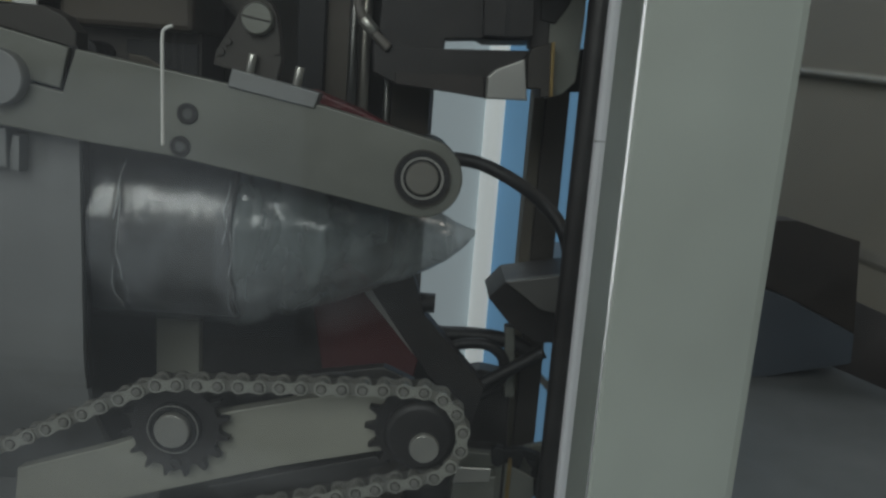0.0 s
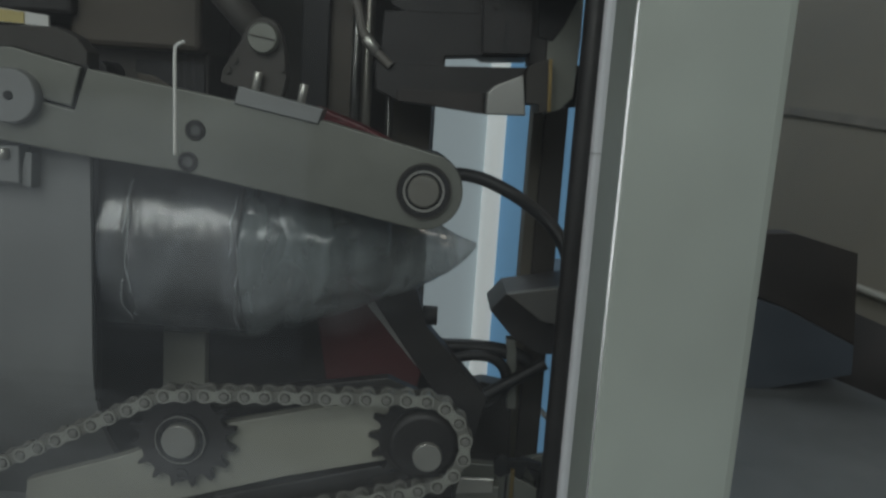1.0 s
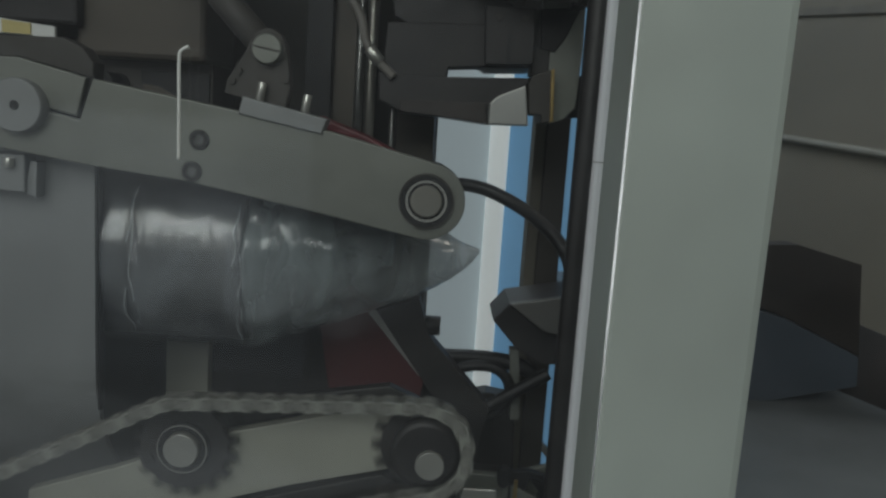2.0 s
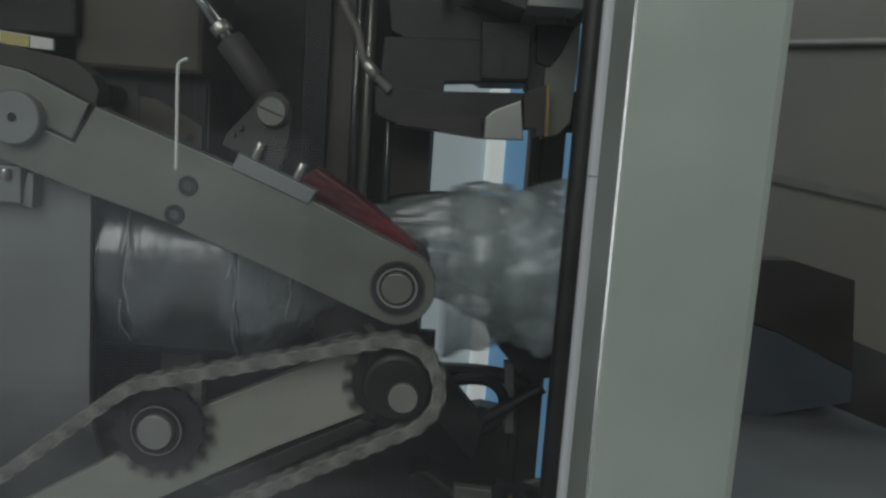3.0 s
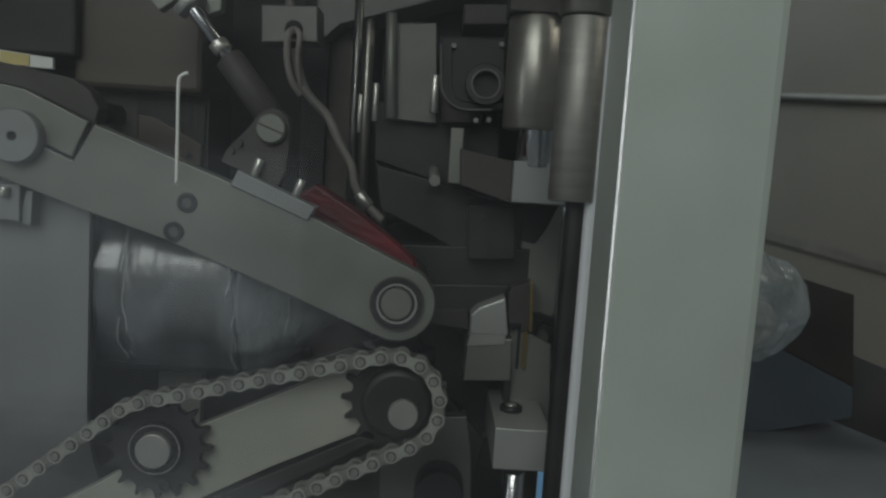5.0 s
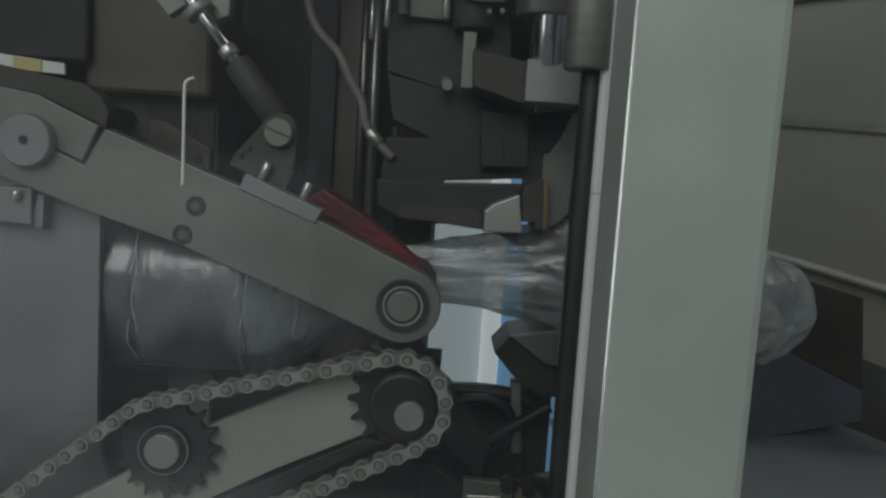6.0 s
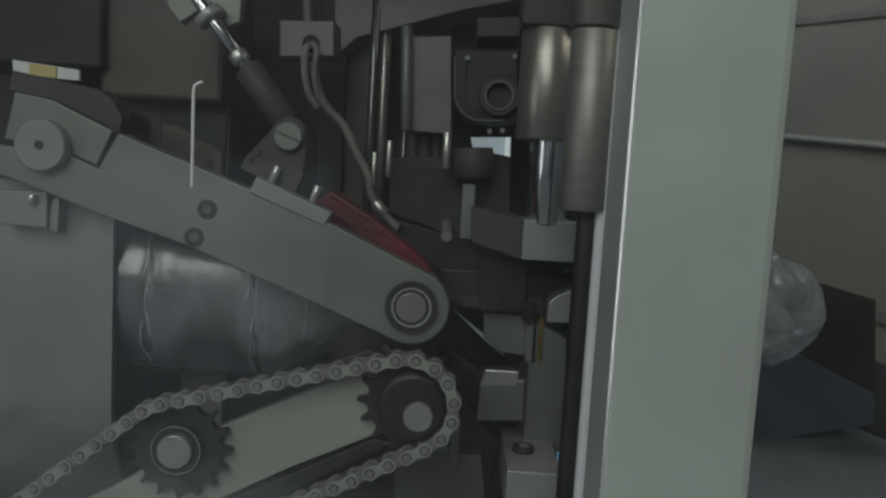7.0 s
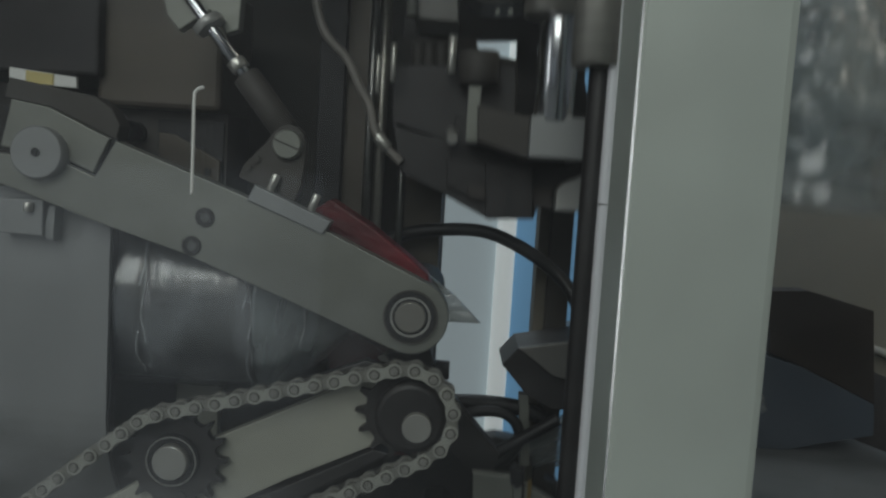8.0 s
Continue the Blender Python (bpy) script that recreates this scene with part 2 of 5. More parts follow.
def prism(points, y0, y1, bevel=0.0008):
    """A plate whose outline lies in x and z."""
    bm = bmesh.new()
    a = [bm.verts.new((x, y0, z)) for x, z in points]
    b = [bm.verts.new((x, y1, z)) for x, z in points]
    bm.faces.new(a)
    bm.faces.new(b[::-1])
    for i in range(len(points)):
        j = (i + 1) % len(points)
        bm.faces.new((a[j], a[i], b[i], b[j]))
    bmesh.ops.recalc_face_normals(bm, faces=bm.faces[:])
    if bevel:
        rim = [e for e in bm.edges if abs(e.verts[0].co.y - e.verts[1].co.y) < 1e-7]
        bmesh.ops.bevel(bm, geom=rim, offset=bevel, segments=2, profile=0.5, affect="EDGES")
    return bm


def lathe(profile, p0, p1, seg=32, bm=None):
    """A round body: profile rows are (share of the way from p0 to p1, radius)."""
    bm = bm or bmesh.new()
    p0, p1 = Vector(p0), Vector(p1)
    axis = (p1 - p0)
    q = axis.to_track_quat("Z", "Y").to_matrix()
    rings = []
    for s, r in profile:
        c = p0 + axis * s
        rings.append([bm.verts.new(c + q @ Vector((r * math.cos(2 * math.pi * k / seg), r * math.sin(2 * math.pi * k / seg), 0)))
                      for k in range(seg)])
    for a, b in zip(rings, rings[1:]):
        for k in range(seg):
            f = bm.faces.new((a[k], a[(k + 1) % seg], b[(k + 1) % seg], b[k]))
            f.smooth = True
    bm.faces.new(rings[0][::-1])
    bm.faces.new(rings[-1])
    return bm


def rod(p0, p1, r, seg=24, edge=0.06, bm=None):
    n = (Vector(p1) - Vector(p0)).length
    e = min(edge * r / n, 0.2)
    return lathe([(0, r * 0.94), (e, r), (1 - e, r), (1, r * 0.94)], p0, p1, seg, bm)


def ring(p0, p1, r_in, r_out, seg=32):
    bm = bmesh.new()
    p0, p1 = Vector(p0), Vector(p1)
    q = (p1 - p0).to_track_quat("Z", "Y").to_matrix()
    w = (r_out - r_in) * 0.12
    prof = [(p0, r_in), (p0, r_out - w), (p0.lerp(p1, 0.1), r_out), (p1, r_out), (p1, r_in)]
    loops = [[bm.verts.new(c + q @ Vector((r * math.cos(2 * math.pi * k / seg), r * math.sin(2 * math.pi * k / seg), 0)))
              for k in range(seg)] for c, r in prof]
    for i in range(len(loops)):
        a, b = loops[i], loops[(i + 1) % len(loops)]
        for k in range(seg):
            bm.faces.new((a[k], a[(k + 1) % seg], b[(k + 1) % seg], b[k]))
    bmesh.ops.recalc_face_normals(bm, faces=bm.faces[:])
    return bm


def sweep(points, r, seg=10, steps=10):
    """A round hose through the points."""
    pts = [Vector(p) for p in points]
    path = []
    for i in range(len(pts) - 1):
        a, b, c, d = pts[max(i - 1, 0)], pts[i], pts[i + 1], pts[min(i + 2, len(pts) - 1)]
        for s in range(steps):
            t = s / steps
            path.append(0.5 * (2 * b + (c - a) * t + (2 * a - 5 * b + 4 * c - d) * t * t + (3 * b - a - 3 * c + d) * t ** 3))
    path.append(pts[-1])
    bm = bmesh.new()
    rings = []
    for i, p in enumerate(path):
        way = (path[min(i + 1, len(path) - 1)] - path[max(i - 1, 0)]).normalized()
        side = way.cross(Vector((0.13, 1, 0.07))).normalized()
        up = side.cross(way)
        rings.append([bm.verts.new(p + r * (math.cos(2 * math.pi * k / seg) * side + math.sin(2 * math.pi * k / seg) * up)) for k in range(seg)])
    for a, b in zip(rings, rings[1:]):
        for k in range(seg):
            bm.faces.new((a[k], a[(k + 1) % seg], b[(k + 1) % seg], b[k])).smooth = True
    bm.faces.new(rings[0][::-1])
    bm.faces.new(rings[-1])
    bmesh.ops.recalc_face_normals(bm, faces=bm.faces[:])
    return bm


def mesh_of(name, bm, mat):
    me = bpy.data.meshes.new(name)
    bm.normal_update()
    bm.to_mesh(me)
    bm.free()
    me.materials.append(mat)
    return me


def part(name, bm, mat, parent, label="", org=None):
    """One mesh under a thing; org: where the thing's origin lies while the mesh is drawn in the hall's metres."""
    if org is not None:
        bmesh.ops.translate(bm, verts=bm.verts[:], vec=-Vector(org))
    ob = new(name, mesh_of(name, bm, mat))
    ob.parent = parent
    return tagged(ob, label)


def whole(name, bm, mat, label, category, kind="", group=""):
    return tagged(new(name, mesh_of(name, bm, mat)), label, category, group, kind)


def thing(name, at, label, category, group=""):
    ob = new(name)
    ob.location = at
    ob.empty_display_size = 0.01
    return tagged(ob, label, category, group)



# ---- hall ----
whole("floor", box(-3, 3.5, -3, 4, -0.1, 0.0, 0), FLOOR, "grey sealed concrete hall floor", "floor", "structure")
whole("ceiling", box(-3, 3.5, -3, 4, 2.9, 3.0, 0), WALLS, "pale painted hall ceiling", "ceiling", "structure")
# unseen south wall, split pale and grey to shape what the pane mirrors
whole("wall_south", box(-3, -0.62, -3.1, -3, 0, 1.2, 0), WALLS, "unseen pale lower wall added to brighten the pane's reflection", "wall", "structure")
whole("wall_south_lower", box(-0.62, 3.5, -3.1, -3, 0, 1.2, 0), DIM_WALL, "unseen grey lower wall added to dim the pane's reflection", "wall", "structure")
whole("wall_south_upper", box(-3, 3.5, -3.1, -2.99, 1.2, 2.9, 0), DIM_WALL, "unseen grey upper wall added to dim the pane's reflection", "wall", "structure")
whole("wall_north", box(-3, 3.5, 4, 4.1, 0, 2.9, 0), WALLS, "pale painted hall wall", "wall", "structure")
whole("wall_west", box(-3.1, -3, -3, 4, 0, 2.9, 0), WALLS, "pale painted hall wall", "wall", "structure")
whole("wall_east", box(3.5, 3.6, -3, 4, 0, 2.9, 0), WALLS, "pale painted hall wall", "wall", "structure")


# made-up frame round the added side lamp
dr = thing("lamp_frame", (-2.98, -1.6, 0), "pale frame added round an unseen lamp", "door")
for y0, y1, z0, z1 in ((-1.99, -1.93, 0, 2.06), (-1.27, -1.21, 0, 2.06), (-1.93, -1.27, 2.0, 2.06)):
    part("frame_bar", box(-3.0, -2.95, y0, y1, z0, z1, 0.003), WALLS, dr, org=(-2.98, -1.6, 0))


def housing():
    """The machine's sheet housing: back, left side, roof and floor round the working space."""
    h = thing("machine_housing", (0, 0.9, 0), "dull grey sheet housing round a packing machine", "machine housing")
    o = (0, 0.9, 0)
    part("back_sheet", box(-0.75, -0.0116, 0.72, 0.735, 0.0, 1.9), SHADE, h, org=o)
    part("side_sheet", box(-0.77, -0.75, 0.3, 0.735, 0.0, 1.9), SHADE, h, org=o)
    part("roof_sheet", box(-0.75, 0.17, 0.40, 0.72, 1.62, 1.64), SHADE, h, org=o)
    # unseen sheet added to keep light off the upper working space
    part("shade_sheet", box(-0.75, 0.0815, 0.36, 0.40, 1.44, 1.62), COVER, h, org=o)
    part("base_sheet", box(-0.75, 0.17, 0.40, 0.72, 0.70, 0.72), SHADE, h, org=o)


housing()


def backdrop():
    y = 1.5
    whole("backdrop", box(-0.6, 0.0907, y, y + 0.02, 0.0, 2.2, 0), SKY_WALL, "pale blue-grey wall beyond the machine, made to glow", "backdrop", "structure")
    whole("backdrop_blue", box(0.0907, 0.62, y + 0.01, y + 0.03, 0.0, 2.2, 0), BLUE_WALL, "blue panel beyond the machine, made to glow", "backdrop", "structure")
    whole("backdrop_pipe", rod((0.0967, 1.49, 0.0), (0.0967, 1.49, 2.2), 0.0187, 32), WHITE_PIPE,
          "white upright pipe beyond the machine, made to glow", "backdrop", "structure")


backdrop()


def column():
    c = thing("corner_column", (0.119, 0.39, 0), "grey-green anodised aluminium corner column with a bright edge", "column")
    o = (0.119, 0.39, 0)
    pts = [(0.0825, 0.362), (0.084, 0.3605), (0.150, 0.3600), (0.1535, 0.3612), (0.1552, 0.365), (0.1552, 0.412), (0.0825, 0.412)]
    bm = bmesh.new()
    lo = [bm.verts.new((x, y, 0.0)) for x, y in pts]
    hi = [bm.verts.new((x, y, 2.2)) for x, y in pts]
    n = len(pts)
    for i in range(n):
        bm.faces.new((lo[i], lo[(i + 1) % n], hi[(i + 1) % n], hi[i]))
    bm.faces.new(lo[::-1])
    bm.faces.new(hi)
    bmesh.ops.recalc_face_normals(bm, faces=bm.faces[:])
    part("profile", bm, COLUMN, c, org=o)
    # bright strip added for the glint along the column's edge
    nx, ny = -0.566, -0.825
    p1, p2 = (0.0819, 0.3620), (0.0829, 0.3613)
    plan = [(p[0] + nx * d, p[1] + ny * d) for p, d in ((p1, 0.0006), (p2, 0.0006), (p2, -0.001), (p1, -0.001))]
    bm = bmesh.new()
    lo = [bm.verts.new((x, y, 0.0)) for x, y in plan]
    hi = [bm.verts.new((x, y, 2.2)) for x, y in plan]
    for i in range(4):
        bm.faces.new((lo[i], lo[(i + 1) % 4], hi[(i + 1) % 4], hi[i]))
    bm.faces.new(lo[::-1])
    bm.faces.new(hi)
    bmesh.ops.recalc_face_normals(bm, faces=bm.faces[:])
    part("edge_strip", bm, EDGE_GLINT, c, "thin bevelled strip added for the edge's glint", org=o)


column()

pane = whole("window_1", box(-0.75, 0.9, 0.255, 0.259, 0.4, 1.95, 0), PANE, "clear smeared guard door pane with painted haze in front of the machine", "door pane", "structure")
pane.visible_shadow = False

# hook-shaped reflection on the pane, built as a thin white line
whole("hook_reflection", sweep([(-0.0840, 0.2500, 1.2219), (-0.0863, 0.2500, 1.2207), (-0.0870, 0.2500, 1.2177), (-0.0869, 0.2500, 1.2028), (-0.0868, 0.2500, 1.1863)], 0.00055, 8), WIRE,
      "thin white bent line standing in for a reflection on the door pane", "hook")

# ---- cover sheet at the film's entry ----
cv = thing("entry_cover", (-0.3, 0.486, 1.0), "satin grey cover sheet beside the film tube", "cover")


def bent_sheet(x0, x1, profile, thick):
    """A sheet of one thickness that follows (y, z) rows."""
    bm = bmesh.new()
    n = len(profile)
    rows = [[bm.verts.new((x, y + d, z)) for y, z in profile] for x, d in ((x0, 0), (x1, 0), (x1, thick), (x0, thick))]
    for a, b in zip(rows, rows[1:] + rows[:1]):
        for i in range(n - 1):
            bm.faces.new((a[i], b[i], b[i + 1], a[i + 1]))
    bm.faces.new([r[0] for r in rows])
    bm.faces.new([r[-1] for r in rows][::-1])
    bmesh.ops.recalc_face_normals(bm, faces=bm.faces[:])
    return bm


bend = [(0.490, 1.1757)] + [(0.490 + 0.060 * (k / 12) ** 2, 1.0298 - 0.110 * k / 12) for k in range(13)] + [(0.62, 0.86), (0.64, 0.72)]
part("sheet", bent_sheet(-0.62, -0.2241, bend, 0.005), COVER, cv, "sheet with its lower part bent inwards", org=(-0.3, 0.486, 1.0))
part("edge_gap", box(-0.2241, -0.2227, 0.493, 0.500, 1.0, 1.1757, 0.0004), BLACK, cv, org=(-0.3, 0.486, 1.0))

# ---- film tube ----
TUBE_Y = 0.545


def film_body(rows, wrinkle, seed, seg=72, squash=0.8, caps=True, crumple=0.0):
    """A film skin through rings of (x, z, half height), puckered round its girth."""
    rng = random.Random(seed)
    ph = [rng.uniform(0, 6.28) for _ in range(8)]
    bm = bmesh.new()
    rings = []
    fine = []
    for i in range(len(rows) - 1):
        p, q, u, v = rows[max(i - 1, 0)], rows[i], rows[i + 1], rows[min(i + 2, len(rows) - 1)]
        for k in range(8):
            t = k / 8
            x = q[0] + (u[0] - q[0]) * t
            fine.append((x,) + tuple(0.5 * (2 * b + (c - a) * t + (2 * a - 5 * b + 4 * c - d) * t * t + (3 * b - a - 3 * c + d) * t ** 3)
                                     for a, b, c, d in zip(p[1:], q[1:], u[1:], v[1:])))
    fine.append(rows[-1])
    for x, z, r in fine:
        loop = []
        for k in range(seg):
            a = 2 * math.pi * k / seg
            w = wrinkle * (math.sin(5 * a + ph[0] + 40 * x) + 0.7 * math.sin(9 * a + ph[1] - 70 * x) + 0.5 * math.sin(15 * a + ph[2] + 30 * x)
                           + 0.8 * noise.noise((x * 45 + seed, math.cos(a) * 2, math.sin(a) * 2)))
            if crumple:
                w += crumple * (abs(noise.noise((x * 30 + seed, math.cos(a) * 1.6, math.sin(a) * 1.6))) - 0.2 + 0.5 * abs(noise.noise((x * 75, math.cos(a) * 4 + seed, math.sin(a) * 4))))
            q = r * (1 + w)
            loop.append(bm.verts.new((x, TUBE_Y + squash * q * math.cos(a), z + q * math.sin(a))))
        rings.append(loop)
    for a, b in zip(rings, rings[1:]):
        for k in range(seg):
            bm.faces.new((a[k], a[(k + 1) % seg], b[(k + 1) % seg], b[k])).smooth = True
    if caps:
        bm.faces.new(rings[0][::-1])
        bm.faces.new(rings[-1])
    bmesh.ops.recalc_face_normals(bm, faces=bm.faces[:])
    return bm


tube = thing("film_tube", (-0.2, TUBE_Y, 1.09), "clear plastic film tube drawn over its forming pipe", "film tube")
TO = (-0.2, TUBE_Y, 1.09)
zt, zb = 1.1664, 1.0377
zm, rt = (zt + zb) / 2, (zt - zb) / 2
xs = [-0.3946, -0.2332, -0.2079, -0.2048, -0.2018, -0.1350, -0.1324, -0.1294]
part("tube_wall", film_body([(xs[0], zm, rt), (xs[1], zm, rt), (xs[2], zm, rt), (xs[3], zm, rt * 0.97), (xs[4], zm, rt), (xs[5], zm, rt), (xs[6], zm, rt * 1.03), (xs[7], zm, rt * 0.99)],
                            0.006, 3, crumple=0.03), FILM, tube, org=TO)
part("forming_pipe", film_body([(xs[0], zm, rt * 0.93), (xs[1], zm, rt * 0.93), (xs[5], zm, rt * 0.93), (xs[6], zm, rt * 0.92)], 0.0, 4), PIPE, tube, "bright steel forming pipe", org=TO)
part("shoulder", film_body([(xs[7], zm, rt * 0.985), (-0.1138, zm + 0.002, rt * 0.93), (-0.0983, zm + 0.004, rt * 0.78), (-0.0809, zm + 0.006, rt * 0.56), (-0.060, zm + 0.012, rt * 0.38), (-0.035, zm + 0.018, rt * 0.26)], 0.02, 5, crumple=0.08),
     CLOUDY, tube, "tapering film shoulder", org=TO)


def film_fold(x, z, r, seed, a0, a1, thick):
    """A short raised, wavy crease round the near side of the tube."""
    rng = random.Random(seed)
    pts = []
    n = max(4, int((a1 - a0) / 9))
    for k in range(n + 1):
        a = radians(a0 + (a1 - a0) * k / n)
        q = r * 1.004
        pts.append((x + rng.uniform(-0.0016, 0.0016), TUBE_Y + 0.8 * q * math.cos(a), z + q * math.sin(a)))
    return sweep(pts, thick, 6, 4)


for k, (x, r, a0, a1, thick) in enumerate(((xs[3] - 0.001, 0.985, 128, 168, 0.0007), (xs[3] + 0.0015, 0.985, 150, 205, 0.0006), (xs[3] - 0.003, 0.985, 196, 236, 0.0008), (xs[3] + 0.003, 0.985, 210, 226, 0.0005),
                                           (xs[6] - 0.003, 1.01, 140, 178, 0.0006), (xs[6] + 0.001, 1.01, 170, 215, 0.0007), (xs[6] - 0.001, 1.01, 205, 240, 0.0006), (-0.098, 0.80, 170, 212, 0.0005))):
    part("crease", film_fold(x, zm, rt * r, 20 + k, a0, a1, thick), FOLD, tube, "crease in the film with its highlight in its colour", org=TO)
tail_pts = [(-0.0397, 1.1340), (-0.0161, 1.1290), (0.0022, 1.1161), (0.0232, 1.0964), (0.0014, 1.0962), (-0.0291, 1.0913)]
tail = part("cut_tail", prism(tail_pts, 0.540, 0.546, 0.001), FILM_NECK, tube, "limp cut end of film", org=TO)

# ---- bag: filled body, the pointed nose that was its closed end, and the gathered neck ----
NOSE = (0.0247, 0.5450, 1.1107)
bag = thing("film_bag", NOSE, "clear crumpled plastic bag with a pointed closed end", "bag")
nz = NOSE[2]
nose = part("nose", film_body([(-0.1290, 1.1030, 0.0600), (-0.1071, 1.1050, 0.0560), (-0.0909, 1.1053, 0.0520), (-0.0584, 1.1074, 0.0432),
                               (-0.0179, 1.1085, 0.0300), (-0.0017, 1.1082, 0.0205), (0.0085, 1.1085, 0.0142), (0.0170, 1.1105, 0.0090),
                               (0.0225, 1.1125, 0.0053), (0.0268, 1.1146, 0.0018)], 0.022, 7, crumple=0.09), CLOUDY, bag, org=NOSE)
xb = NOSE[0]
part("body", film_body([(xb - 0.150, nz + 0.002, 0.022), (xb - 0.142, nz + 0.001, 0.042), (xb - 0.125, nz, 0.054), (xb - 0.09, nz, 0.057), (xb - 0.055, nz, 0.049), (xb - 0.035, nz - 0.002, 0.037),
                        (xb - 0.018, nz - 0.002, 0.029), (xb - 0.006, nz - 0.003, 0.018), (xb, nz - 0.006, 0.006)], 0.03, 9, crumple=0.26), BAG, bag, "filled crumpled bag body", org=NOSE)
part("filling", film_body([(xb - 0.14, nz - 0.012, 0.020), (xb - 0.125, nz - 0.012, 0.036), (xb - 0.09, nz - 0.013, 0.037), (xb - 0.05, nz - 0.014, 0.026), (xb - 0.03, nz - 0.015, 0.016), (xb - 0.022, nz - 0.016, 0.006)],
                          0.08, 13), FILLING, bag, "pale filling seen through the film", org=NOSE)
NECK_Y = 0.60
neck = thing("film_neck", NOSE, "gathered clear film neck behind the bag", "film")
part("folds", film_body([(xb - 0.33, nz - 0.003, 0.017), (xb - 0.30, nz - 0.003, 0.019), (xb - 0.265, nz - 0.002, 0.023), (xb - 0.22, nz + 0.001, 0.030), (xb - 0.18, nz + 0.003, 0.039),
                         (xb - 0.145, nz + 0.002, 0.049), (xb - 0.118, nz, 0.053)], 0.045, 11, squash=0.5, crumple=0.10), FILM_NECK, neck, org=NOSE)


# ---- upper arm ----
PIV = (-0.2624, 0.470, 1.1979)


def hexagon(c, r):
    return [(c[0] + r * math.cos(math.pi / 3 * k), c[1] + r * math.sin(math.pi / 3 * k)) for k in range(6)]


def upper_arm():
    """Drawn along its own x from the pivot to the roller."""
    a = thing("swing_arm", PIV, "grey milled aluminium swing arm with a roller at its end", "machine arm")
    eye = (0.2541, 0.0)
    r = 0.0239
    pts = [(0.0428, 0.0272), (0.1167, 0.0277), (0.1894, 0.0281)]
    pts += [(eye[0] + r * math.cos(radians(d)), eye[1] + r * math.sin(radians(d))) for d in range(75, -101, -12)]
    pts += [(0.1888, -0.0219), (0.1076, -0.0209), (0.0505, -0.0246), (-0.0068, -0.0262), (-0.0308, -0.0280), (-0.0327, -0.0118), (0.0172, 0.0020), (0.0387, 0.0013)]
    part("arm_plate", prism(pts, 0.0, 0.014, 0.0008), ALU, a)
    part("clamp_block", prism([(-0.0270, 0.0252), (-0.0037, 0.0297), (0.0387, 0.0270), (0.0367, 0.0030), (0.0162, 0.0039), (-0.0232, -0.0049)], 0.0005, 0.013), ALU, a, "split clamp block")
    part("slot", prism([(-0.0330, 0.0188), (0.0422, 0.0288), (0.0399, 0.0002), (0.0107, -0.0008)], 0.004, 0.012, 0), BLACK, a, "dark clamp slot")
    part("top_guard", prism([(-0.0352, 0.0367), (0.0194, 0.0472), (0.0318, 0.0439), (0.0400, 0.0367), (0.0411, 0.0272), (-0.0037, 0.0300), (-0.0336, 0.0237)], 0.004, 0.020), SHADE, a, "dull grey guard over the clamp")
    pc = (0.0032, 0.0020)
    part("pivot_disc", rod((pc[0], -0.008, pc[1]), (pc[0], 0.010, pc[1]), 0.0163, 40), COVER, a, "round pivot cap")
    part("pivot_screw", rod((pc[0], -0.0086, pc[1]), (pc[0], -0.007, pc[1]), 0.0028, 16), BLACK, a)
    part("arm_sleeve", rod((pc[0], 0.010, pc[1]), (pc[0], 0.06, pc[1]), 0.0194, 32), SHADE, a)
    for c in ((0.1118, 0.0056), (0.1107, -0.0142)):
        part("screw_hole", ring((c[0], -0.0012, c[1]), (c[0], 0.004, c[1]), 0.0031, 0.0062, 24), DARK, a, "dark counterbored screw")
        part("screw_head", prism(hexagon(c, 0.0042), -0.0004, 0.004, 0.0003), ROD, a)
    part("bearing", ring((eye[0], -0.0020, 0), (eye[0], 0.004, 0), 0.0128, 0.0161, 40), BLACK, a, "dark bearing ring")
    part("bearing_race", ring((eye[0], -0.0012, 0), (eye[0], 0.004, 0), 0.0114, 0.0130, 40), STEEL, a, "grey bearing race")
    part("bearing_rim", ring((eye[0], -0.0024, 0), (eye[0], 0.004, 0), 0.0160, 0.0170, 40), SHADE, a)
    part("bearing_seal", ring((eye[0], -0.0006, 0), (eye[0], 0.004, 0), 0.0096, 0.0118, 40), BLACK, a)
    part("shaft_end", lathe([(0, 0.0090), (0.06, 0.0098), (1, 0.0099)], (eye[0], -0.0035, 0), (eye[0], 0.012, 0), 32), TURNED, a, "turned steel shaft end")
    part("roller", rod((eye[0], 0.016, 0), (eye[0], 0.16, 0), 0.0180, 40), SHADE, a, "dark roller behind the plate")
    part("roller_plate", prism([(0.1273, 0.0066), (0.1942, 0.0216), (0.2520, 0.0136), (0.2576, -0.0118), (0.1871, -0.0133), (0.1303, -0.0102)], 0.016, 0.022), SHADE, a)
    part("mounting_bar", prism([(0.1330, 0.0371), (0.1853, 0.0351), (0.1837, 0.0254), (0.1321, 0.0263)], -0.002, 0.012), COVER, a, "pale mounting bar")
    for x, z in ((0.1420, 0.0408), (0.1702, 0.0396)):
        part("stud", rod((x, 0.004, z - 0.004), (x, 0.004, z + 0.007), 0.0026, 14), STEEL, a)
